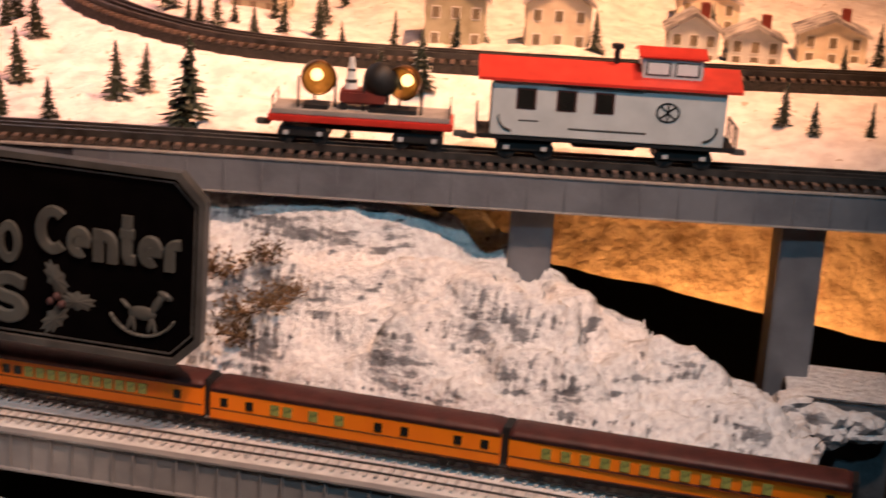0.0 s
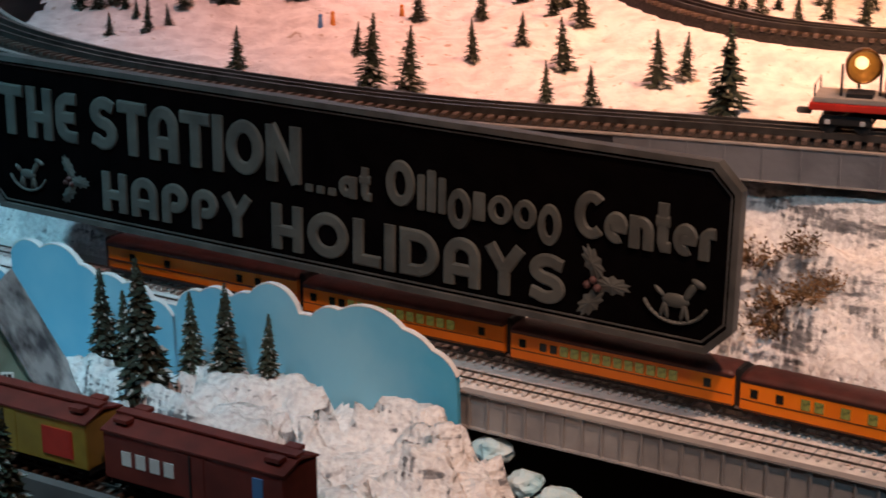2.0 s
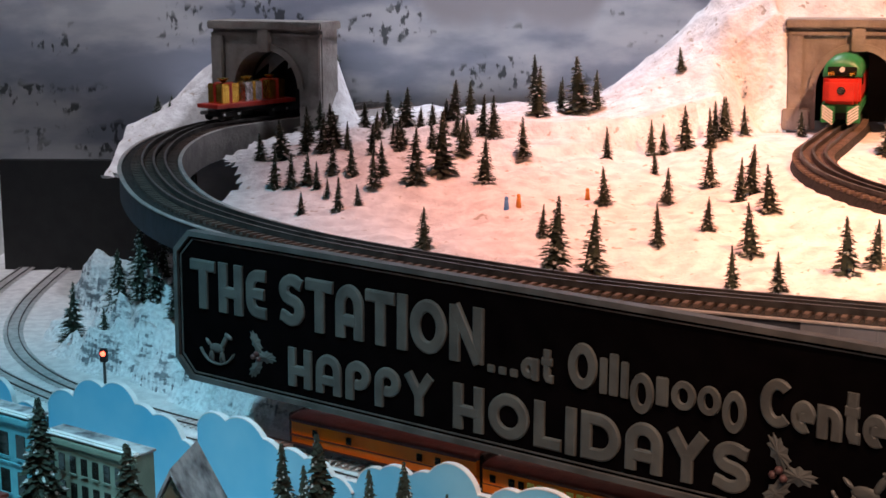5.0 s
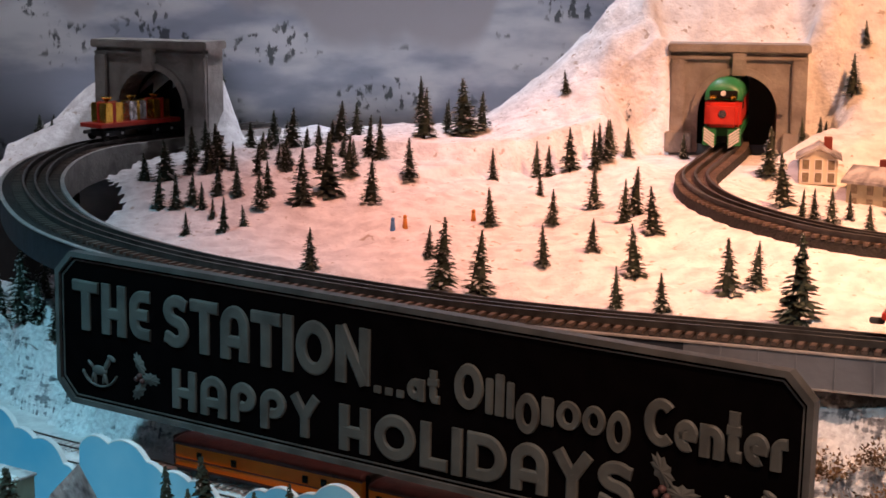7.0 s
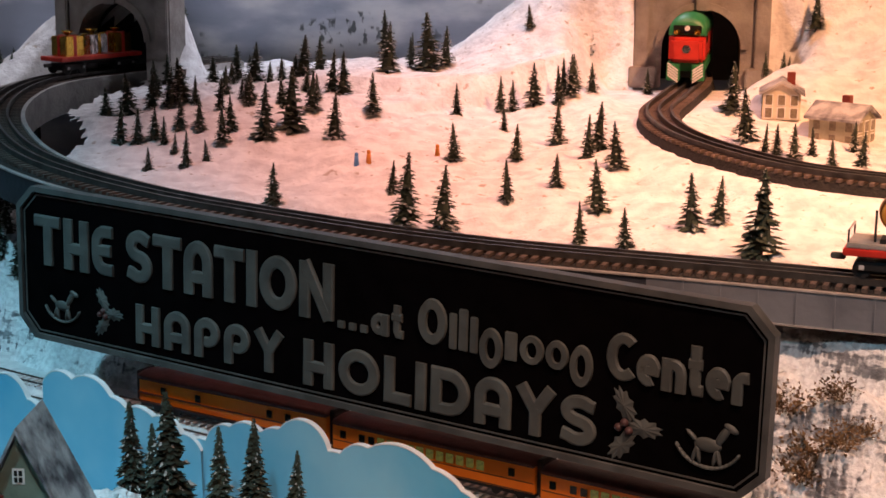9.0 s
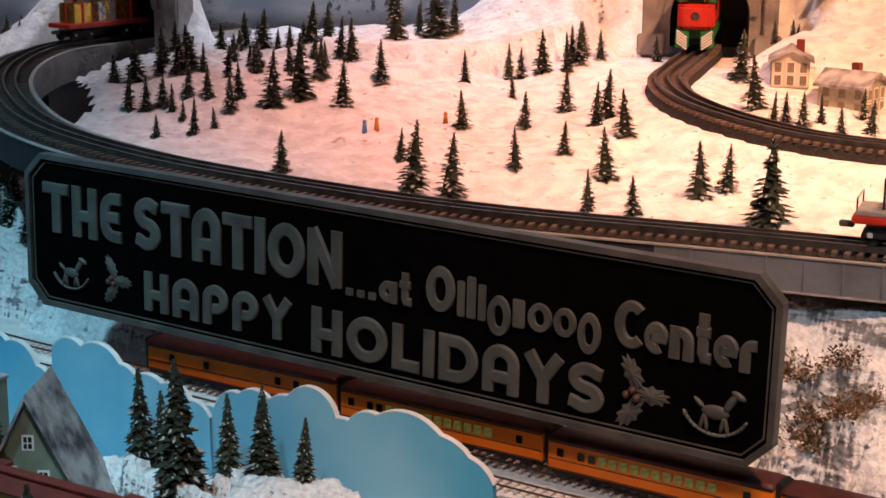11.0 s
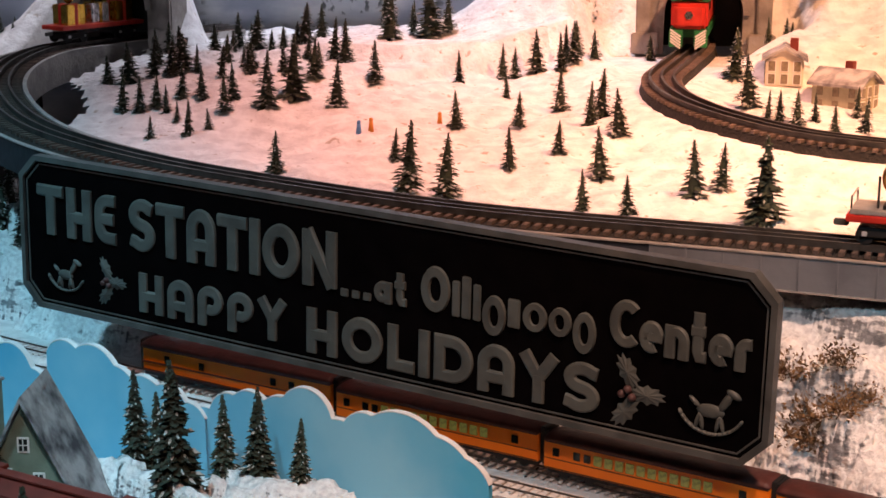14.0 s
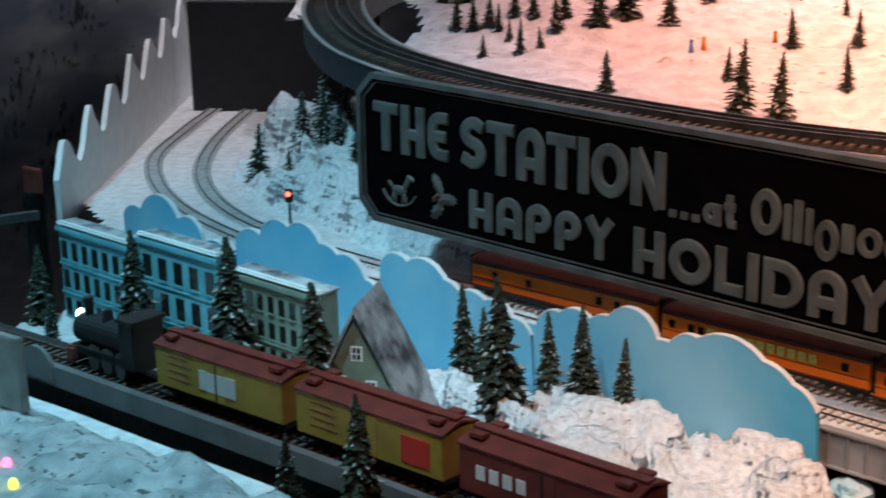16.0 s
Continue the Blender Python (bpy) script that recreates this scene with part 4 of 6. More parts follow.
def caboose():
    th = thing("caboose", "grey toy caboose with a bright red roof and cupola", "train car")
    l, w = 0.105, 0.029
    body = part("body", box(-l, l, -w, w, 0.026, 0.086, 0.001), GREY, th)
    part("underframe", box(-l - 0.012, l + 0.012, -w * 0.95, w * 0.95, 0.021, 0.026, 0.001), BLACK, th)
    bm = bmesh.new()
    rows = [[bm.verts.new((x, y, z)) for y, z in ((-w - 0.005, 0.084), (0, 0.101), (w + 0.005, 0.084), (w + 0.005, 0.087), (0, 0.104), (-w - 0.005, 0.087))] for x in (-l - 0.013, l + 0.013)]
    for i in range(6):
        j = (i + 1) % 6
        bm.faces.new((rows[0][i], rows[0][j], rows[1][j], rows[1][i]))
    bm.faces.new(rows[0])
    bm.faces.new(rows[1])
    part("roof", bm, RED, th, "bright red roof")
    cup = part("cupola", box(-0.082, -0.028, -0.0205, 0.0205, 0.090, 0.116, 0.001), GREY, th)
    bm = bmesh.new()
    rows = [[bm.verts.new((x, y, z)) for y, z in ((-0.0235, 0.115), (0, 0.121), (0.0235, 0.115), (0.0235, 0.1165), (0, 0.1235), (-0.0235, 0.1165))] for x in (-0.086, -0.024)]
    for i in range(6):
        j = (i + 1) % 6
        bm.faces.new((rows[0][i], rows[0][j], rows[1][j], rows[1][i]))
    bm.faces.new(rows[0])
    bm.faces.new(rows[1])
    part("cupola_roof", bm, RED, cup, "bright red cupola roof")
    for s in (-1, 1):
        for x in (-0.068, -0.042):
            part("cupola_window", box(x - 0.0095, x + 0.0095, s * 0.0205 - 0.0008, s * 0.0205 + 0.0008, 0.098, 0.110, 0.0004), WHITE, cup)
            part("cupola_frame", box(x - 0.011, x + 0.011, s * 0.0205 - 0.0004, s * 0.0205 + 0.0004, 0.0965, 0.1115), FRAMEGREY, cup)
        for x in (0.074, 0.038, 0.004):
            win = part("window", box(x - 0.0075, x + 0.0075, s * w - 0.0008, s * w + 0.0008, 0.0555, 0.0755, 0.0004), GLASS_DARK, th)
            part("window_frame", box(x - 0.009, x + 0.009, s * w - 0.0004, s * w + 0.0004, 0.0545, 0.077), MAROON, win)
        bm = bmesh.new()
        ring = Matrix.Translation((-0.053, s * w, 0.060)) @ Matrix.Rotation(math.pi / 2, 4, "X")
        for i in range(24):
            a = 2 * math.pi * i / 24
            add_box(bm, -0.0014, 0.0014, -0.0009, 0.0009, -0.0006, 0.0006, ring @ Matrix.Rotation(a, 4, "Z") @ Matrix.Translation((0, 0.0098, 0)))
        for a in (45, -45, 0):
            add_box(bm, -0.0009, 0.0009, -0.0092, 0.0092, -0.0006, 0.0006, ring @ Matrix.Rotation(radians(a), 4, "Z"))
        part("emblem", bm, BLACK, th, "dark round emblem with a cross")
        for x0, x1, z, h in ((0.055, -0.045, 0.0805, 0.0007), (0.04, -0.03, 0.0785, 0.0010), (0.035, -0.035, 0.0355, 0.0020), (0.08, 0.062, 0.042, 0.0015)):
            part("lettering_bar", box(x1, x0, s * w - 0.0003, s * w + 0.0003, z, z + h), FRAMEGREY, th)
        for x in (-0.098, 0.098):
            bm = bmesh.new()
            for i in range(6):
                a = radians(15 * i)
                add_box(bm, -0.0018, 0.0018, -0.0006, 0.0006, -0.0006, 0.0006, Matrix.Translation((x - math.copysign(0.014, x) * (1 - math.cos(a)), s * (w + 0.0012), 0.046 - 0.014 * math.sin(a))) @ Matrix.Rotation(math.copysign(a + 1.2, x), 4, "Y"))
            part("grab_rail", bm, BLACK, th)
    for s in (-1, 1):
        x = s * (l + 0.012)
        bm = bmesh.new()
        for y in (-w * 0.9, -w * 0.35, w * 0.35, w * 0.9):
            add_box(bm, x - 0.0008, x + 0.0008, y - 0.0008, y + 0.0008, 0.026, 0.048)
        add_box(bm, x - 0.0008, x + 0.0008, -w * 0.9, w * 0.9, 0.0465, 0.048)
        part("end_railing", bm, BLACK, th)
        part("coupler", box(x, x + s * 0.014, -0.003, 0.003, 0.013, 0.019, 0.001) if s > 0 else box(x + s * 0.014, x, -0.003, 0.003, 0.013, 0.019, 0.001), FRAMEGREY, th)
        truck(th, s * 0.072, 0.034, 0.0095, 0.034)
        part("end_door", box(s * l - 0.0007, s * l + 0.0007, -0.009, 0.009, 0.027, 0.072), FRAMEGREY, th)
    part("chimney", cyl(0.0028, 0.0028, Matrix.Translation((-0.006, 0, 0.112)), 0.020, 12), BLACK, th)
    part("chimney_cap", cyl(0.0055, 0.0055, Matrix.Translation((-0.006, 0, 0.121)), 0.005, 12), BLACK, th)
    part("tank", box(-0.03, 0.03, -0.008, 0.008, 0.012, 0.021, 0.002), BLACK, th)
    return th


def flat_car(name, label, deck_mat, edge_mat, half=0.088):
    th = thing(name, label, "train car")
    part("deck", box(-half, half, -0.027, 0.027, 0.022, 0.029, 0.001), edge_mat, th)
    if deck_mat is not edge_mat:
        part("plank_floor", box(-half + 0.003, half - 0.003, -0.025, 0.025, 0.029, 0.034, 0.0008), deck_mat, th)
        for s in (-1, 1):
            bm = bmesh.new()
            for y in (-0.022, 0.022):
                add_box(bm, s * (half - 0.004) - 0.0008, s * (half - 0.004) + 0.0008, y - 0.0008, y + 0.0008, 0.034, 0.046)
            add_box(bm, s * (half - 0.004) - 0.0008, s * (half - 0.004) + 0.0008, -0.022, 0.022, 0.0445, 0.046)
            part("end_rail", bm, STEEL, th)
    part("sill", box(-half * 0.55, half * 0.55, -0.012, 0.012, 0.014, 0.022, 0.001), BLACK, th)
    for s in (-1, 1):
        truck(th, s * half * 0.62, 0.034, 0.0088, 0.032)
        part("coupler", box(min(s * half, s * (half + 0.014)), max(s * half, s * (half + 0.014)), -0.003, 0.003, 0.013, 0.019, 0.001), FRAMEGREY, th)
    return th


def searchlight(parent, x, turn, lit=True):
    bm = bmesh.new()
    m = Matrix.Translation((x, 0.006, 0.064)) @ Matrix.Rotation(radians(turn), 4, "Z") @ Matrix.Rotation(radians(-80), 4, "X")
    prof = [(0.004, -0.012), (0.011, -0.010), (0.0155, -0.003), (0.0168, 0.005), (0.0168, 0.008), (0.0155, 0.008), (0.0148, 0.004), (0.010, -0.005), (0.003, -0.008)]
    rows = [[bm.verts.new(m @ Vector((r * math.cos(2 * math.pi * i / 24), r * math.sin(2 * math.pi * i / 24), -z))) for i in range(24)] for r, z in prof]
    for a, b in zip(rows, rows[1:]):
        for i in range(24):
            bm.faces.new((a[i], a[(i + 1) % 24], b[(i + 1) % 24], b[i]))
    bm.faces.new(rows[0])
    bm.faces.new(rows[-1])
    lamp = part("searchlight", bm, BRASS if lit else BLACK, parent, "brass searchlight with a glowing bulb" if lit else "black lamp housing", True)
    if lit:
        bm = bmesh.new()
        bmesh.ops.create_uvsphere(bm, u_segments=12, v_segments=8, radius=0.0062, matrix=m @ Matrix.Translation((0, 0, 0.003)))
        part("bulb", bm, LAMPGLOW, lamp, "glowing warm bulb", True)
    bm = bmesh.new()
    for s in (-1, 1):
        add_box(bm, -0.001, 0.001, s * 0.018 - 0.001, s * 0.018 + 0.001, -0.030, 0.0, Matrix.Translation((x, 0.006, 0.064)) @ Matrix.Rotation(radians(turn + 90), 4, "Z"))
    add_box(bm, -0.012, 0.012, -0.012, 0.012, -0.030, -0.026, Matrix.Translation((x, 0.006, 0.064)))
    part("yoke", bm, BLACK, lamp)


def lamp_car():
    th = flat_car("searchlight_car", "red toy flat car with grey floor carrying two lit searchlights", PLANK, RED)
    searchlight(th, 0.044, -162)
    searchlight(th, -0.040, 155)
    searchlight(th, -0.018, 20, False)
    part("generator", box(-0.022, 0.022, -0.012, 0.014, 0.040, 0.053, 0.002), OXIDE, th, "dark red generator")
    for x in (-0.018, 0.018):
        part("generator_leg", box(x - 0.003, x + 0.003, -0.012, 0.012, 0.034, 0.041), BLACK, th)
    part("beacon", cyl(0.0066, 0.0022, Matrix.Translation((0.012, 0, 0.068)), 0.030, 14), WHITE, th, "white striped beacon")
    for i in (1, 3):
        part("beacon_band", cyl(0.0066 - 0.0008 * i, 0.0064 - 0.0008 * i, Matrix.Translation((0.012, 0, 0.0555 + 0.005 * i)), 0.0035, 12), BLACK, th)
    return th


def gift(parent, x, mat):
    b = part("gift_box", box(x - 0.019, x + 0.019, -0.019, 0.019, 0.029, 0.062, 0.0015), mat, parent, "gift box in shiny foil")
    bm = bmesh.new()
    add_box(bm, x - 0.003, x + 0.003, -0.0195, 0.0195, 0.0288, 0.0626)
    add_box(bm, x - 0.0195, x + 0.0195, -0.003, 0.003, 0.0288, 0.0626)
    part("ribbon", bm, GOLD if mat is SILVER else RED, b)
    bm = bmesh.new()
    for i in range(7):
        a = 2 * math.pi * i / 7
        add_box(bm, 0, 0.012, -0.003, 0.003, -0.0004, 0.0004, Matrix.Translation((x, 0, 0.063)) @ Matrix.Rotation(a, 4, "Z") @ Matrix.Rotation(radians(-35), 4, "Y"))
    part("bow", bm, GOLD, b)


def gift_car():
    th = flat_car("gift_car", "red toy flat car loaded with three foil gift boxes", RED, RED)
    gift(th, -0.052, GOLD)
    gift(th, 0.0, SILVER)
    gift(th, 0.052, GOLD)
    return th


def ornament_car():
    th = flat_car("ornament_car", "green toy flat car with an orange ornament on top", GREEN, GREEN, 0.07)
    prof = [(0.0, 0.029), (0.016, 0.029), (0.016, 0.040), (0.010, 0.046), (0.014, 0.060), (0.011, 0.074), (0.006, 0.080), (0.008, 0.092), (0.0, 0.098)]
    bm = bmesh.new()
    rows = [[bm.verts.new((max(r, 0.0002) * math.cos(2 * math.pi * i / 16), max(r, 0.0002) * math.sin(2 * math.pi * i / 16), z)) for i in range(16)] for r, z in prof]
    for a, b in zip(rows, rows[1:]):
        for i in range(16):
            bm.faces.new((a[i], a[(i + 1) % 16], b[(i + 1) % 16], b[i]))
    part("ornament", bm, ORANGE, th, "orange turned ornament", True)
    return th


def locomotive():
    th = thing("diesel_locomotive", "red and green toy diesel engine with hatched front steps", "locomotive")
    l, w = 0.135, 0.029
    part("body", box(-l + 0.012, l - 0.004, -w, w, 0.034, 0.078, 0.004), RED, th)
    part("roof", rounded_roof(l - 0.006, w + 0.001, 0.076, 0.108, 0.5), GREEN, th, "glossy green rounded roof", True)
    part("skirt", box(-l + 0.004, l - 0.004, -w - 0.001, w + 0.001, 0.020, 0.034, 0.001), GREEN, th)
    nose = part("nose", box(l - 0.012, l + 0.010, -w + 0.004, w - 0.004, 0.034, 0.074, 0.006), RED, th)
    bm = cyl(0.007, 0.007, Matrix.Translation((l + 0.0105, 0, 0.056)) @ Matrix.Rotation(math.pi / 2, 4, "Y"), 0.002, 6)
    part("emblem", bm, STEEL, nose, "pale star-shaped badge")
    for s in (-1, 1):
        part("number_box", box(l - 0.004, l + 0.004, s * 0.016 - 0.005, s * 0.016 + 0.005, 0.078, 0.085, 0.001), GOLD, th, "gold lamp box")
        st = part("front_step", box(l - 0.004, l + 0.014, min(s * 0.009, s * 0.030), max(s * 0.009, s * 0.030), 0.006, 0.032, 0.001), GREEN, th)
        for i in range(5):
            part("white_stripe", box(-0.0014, 0.0014, -0.014, 0.014, -0.0006, 0.0006, 0.0, Matrix.Translation((l + 0.0145, s * 0.0195, 0.010 + 0.0045 * i)) @ Matrix.Rotation(radians(90), 4, "Y") @ Matrix.Rotation(radians(35 * s), 4, "Z") @ Matrix.Scale(0.72, 4, (0, 1, 0))), WHITE, st)
        for x in (l - 0.03, l - 0.05):
            part("cab_window", box(x - 0.007, x + 0.007, s * w - 0.001, s * w + 0.001, 0.062, 0.076, 0.0005), GLASS_DARK, th)
        part("side_band", box(-l + 0.02, l - 0.02, s * w - 0.0006, s * w + 0.0006, 0.040, 0.043), GOLD, th)
        truck(th, s * 0.085, 0.034, 0.010, 0.044)
    part("headlight", cyl(0.004, 0.004, Matrix.Translation((l + 0.002, 0, 0.088)) @ Matrix.Rotation(math.pi / 2, 4, "Y"), 0.006, 14), WHITE, th)
    part("windscreen", box(l - 0.008, l - 0.0035, -0.022, 0.022, 0.079, 0.092, 0.001), GLASS_DARK, th)
    part("fuel_tank", box(-0.03, 0.03, -0.018, 0.018, 0.008, 0.020, 0.002), BLACK, th)
    return th


def on_bridge(x0, x1):
    return chord(O_LINE, index_at(O_LINE, x0), index_at(O_LINE, x1)) @ pose(0, 0, 0.011)


caboose().matrix_world = on_bridge(0.855, 0.625) @ Matrix.Diagonal((1.1, 1.1, 0.95, 1))
lamp_car().matrix_world = on_bridge(0.600, 0.425) @ Matrix.Scale(1.05, 4)
# the gift car rolls into the far tunnel
gi = next(i for i, p in enumerate(O_LINE) if p.y > 2.64 and p.x < 0)
gift_car().matrix_world = chord(O_LINE, gi + 4, gi + 19) @ pose(0, 0, 0.011)
ri = next(i for i, p in enumerate(REAR_LINE) if p.y < 2.60)
locomotive().matrix_world = chord(REAR_LINE, ri - 21, ri) @ pose(0, 0, 0.011)
ornament_car().matrix_world = chord(REAR_LINE, ri - 35, ri - 24) @ pose(0, 0, 0.011)

# ---- tunnel portals ----


def portal(m, label):
    th = thing("tunnel_portal", label, "tunnel portal", m, group="tunnel portals")
    W, H, r, spring = 0.111, 0.169, 0.064, 0.066
    arch = [(r, 0.0)] + [(r * math.cos(math.pi * i / 20), spring + r * math.sin(math.pi * i / 20)) for i in range(21)] + [(-r, 0.0)]
    outer = []
    for x, z in arch:
        if z <= 0.001:
            outer.append((math.copysign(W, x), 0.0))
            continue
        dx, dz = x, z - spring * 0.9
        k = min(W / abs(dx) if abs(dx) > 1e-6 else 9e9, (H - spring * 0.9) / dz if dz > 1e-6 else 9e9)
        outer.append((dx * k, spring * 0.9 + dz * k))
    outer[1], outer[-2] = (W, outer[1][1]), (-W, outer[-2][1])
    bm = bmesh.new()

    def ring(y):
        return [bm.verts.new((x, y, z)) for x, z in arch], [bm.verts.new((x, y, z)) for x, z in outer]
    a0, o0 = ring(0.0)
    a1, o1 = ring(0.05)
    for i in range(len(arch) - 1):
        bm.faces.new((a0[i], a0[i + 1], o0[i + 1], o0[i]))
        bm.faces.new((a0[i], a0[i + 1], a1[i + 1], a1[i]))
        bm.faces.new((o0[i], o0[i + 1], o1[i + 1], o1[i]))
        bm.faces.new((a1[i], a1[i + 1], o1[i + 1], o1[i]))
    part("wall", bm, CONCRETE, th)
    corner = box(-W, W, 0.002, 0.05, H - 0.03, H, 0.0)
    part("head_wall", corner, CONCRETE, th)
    part("cornice", box(-W - 0.004, W + 0.004, -0.012, 0.058, H - 0.004, H + 0.010, 0.002), CONCRETE, th)
    part("cornice_band", box(-W, W, -0.006, -0.0002, H - 0.016, H - 0.010, 0.001), CONCRETE, th)
    for s in (-1, 1):
        part("pilaster", box(s * (W - 0.013) - 0.012, s * (W - 0.013) + 0.012, -0.009, -0.0003, 0.0, H - 0.016, 0.002), CONCRETE, th)
        part("plinth", box(s * (W - 0.016) - 0.022, s * (W - 0.016) + 0.022, -0.016, -0.001, 0.0, 0.035, 0.002), CONCRETE, th)
    part("keystone", box(-0.011, 0.011, -0.013, 0.0, spring + r - 0.003, H - 0.004, 0.0015), CONCRETE, th)
    bm = bmesh.new()
    rows = [[bm.verts.new((rr * math.cos(math.pi * i / 24), y, spring + rr * math.sin(math.pi * i / 24))) for i in range(25)] for rr, y in ((r, 0.0), (r, -0.007), (r + 0.011, -0.007), (r + 0.011, 0.0))]
    for p, q in zip(rows, rows[1:]):
        for i in range(24):
            bm.faces.new((p[i], p[i + 1], q[i + 1], q[i]))
    part("arch_ring", bm, CONCRETE, th)
    # short tube with a closed end, coloured black for the shade inside
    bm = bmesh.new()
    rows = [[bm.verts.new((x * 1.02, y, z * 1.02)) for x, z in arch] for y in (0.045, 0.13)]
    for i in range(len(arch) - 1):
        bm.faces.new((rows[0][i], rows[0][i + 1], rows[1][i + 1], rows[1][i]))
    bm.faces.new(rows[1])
    part("shade_tube", bm, BLACK, th, "black closed tube standing for the dark inside of the tunnel")
    return th


portal(pose(0.456, 2.695, 0.280, rz=-8), "brown concrete tunnel mouth with arch and cornice in the warm-lit hill")
portal(pose(-0.527, 2.80, 0.274, rz=-22), "grey concrete tunnel mouth with arch and cornice in blue shade")

# ---- cloud boards ----


def cloud_board(off, bumps, low, label, mat=CLOUDBLUE, thick=0.006):
    """A sawn board with a scalloped top; bumps: place along it, height of the top, radius."""
    th = thing("cloud_board", label, "cloud cutout", group="cloud boards")
    s0, s1 = min(b[0] - b[2] for b in bumps), max(b[0] + b[2] for b in bumps)
    n = int((s1 - s0) / 0.003)
    top = []
    for i in range(n + 1):
        s = s0 + (s1 - s0) * i / n
        z = max((zc - r + math.sqrt(max(0.0, r * r - (s - sc) ** 2)) for sc, zc, r in bumps if abs(s - sc) <= r), default=low + 0.004)
        top.append((s, max(z, low + 0.004)))
    bm = bmesh.new()
    rows = []
    for y in (0.0, thick):
        rows.append(([bm.verts.new(plan_point(s, off - y, z)) for s, z in top], [bm.verts.new(plan_point(s, off - y, low)) for s, z in top]))
    (ft, fb), (bt, bb) = rows
    for i in range(n):
        bm.faces.new((ft[i], ft[i + 1], fb[i + 1], fb[i]))
        bm.faces.new((bt[i], bt[i + 1], bb[i + 1], bb[i]))
    part("painted_face", bm, mat, th)
    bm = bmesh.new()
    e0 = [bm.verts.new(plan_point(s, off + 0.0004, z)) for s, z in top]
    e1 = [bm.verts.new(plan_point(s, off - thick - 0.0004, z)) for s, z in top]
    e2 = [bm.verts.new(plan_point(s, off + 0.0004, z + 0.0012)) for s, z in top]
    e3 = [bm.verts.new(plan_point(s, off - thick - 0.0004, z + 0.0012)) for s, z in top]
    gentle = [i for i in range(n) if abs(top[i + 1][1] - top[i][1]) <= 0.012 and top[i][1] > low + 0.02]
    for i in range(gentle[0], gentle[-1] + 1):
        bm.faces.new((e0[i], e0[i + 1], e2[i + 1], e2[i]))
        bm.faces.new((e2[i], e2[i + 1], e3[i + 1], e3[i]))
        bm.faces.new((e3[i], e3[i + 1], e1[i + 1], e1[i]))
        bm.faces.new((e1[i], e1[i + 1], e0[i + 1], e0[i]))
    bmesh.ops.delete(bm, geom=[v for v in bm.verts if not v.link_faces], context="VERTS")
    part("sawn_edge", bm, CLOUDEDGE, th, "white sawn edge")
    return th


cloud_board(0.100, [(-0.030, 0.045, 0.036), (-0.098, 0.0755, 0.062), (-0.140, 0.067, 0.030), (-0.170, 0.054, 0.04), (-0.213, 0.079, 0.034), (-0.245, 0.064, 0.03), (-0.285, 0.0625, 0.030), (-0.312, 0.055, 0.026), (-0.345, 0.034, 0.030), (-0.06, 0.06, 0.05), (-0.2, 0.05, 0.1)], -0.09, "sky-blue cloud-shaped board with a white sawn edge beside the front track")
cloud_board(0.104, [(-0.365, 0.036, 0.026), (-0.395, 0.050, 0.030), (-0.43, 0.0535, 0.036), (-0.47, 0.058, 0.034), (-0.503, 0.0755, 0.040), (-0.545, 0.074, 0.030), (-0.45, 0.03, 0.1)], -0.09, "sky-blue cloud-shaped board behind the gabled house")
cloud_board(0.108, [(-0.592, 0.034, 0.02), (-0.627, 0.058, 0.034), (-0.664, 0.064, 0.034), (-0.704, 0.083, 0.036), (-0.748, 0.079, 0.036), (-0.80, 0.058, 0.034), (-0.7, 0.03, 0.1)], -0.09, "deep blue cloud-shaped board behind the flat-roofed building")
cloud_board(0.108, [(-0.875, 0.03, 0.03), (-0.93, 0.052, 0.03), (-0.99, 0.071, 0.045), (-1.045, 0.048, 0.03), (-0.98, 0.03, 0.08)], -0.09, "deep blue cloud-shaped board beside the village")
# ---- trees ----


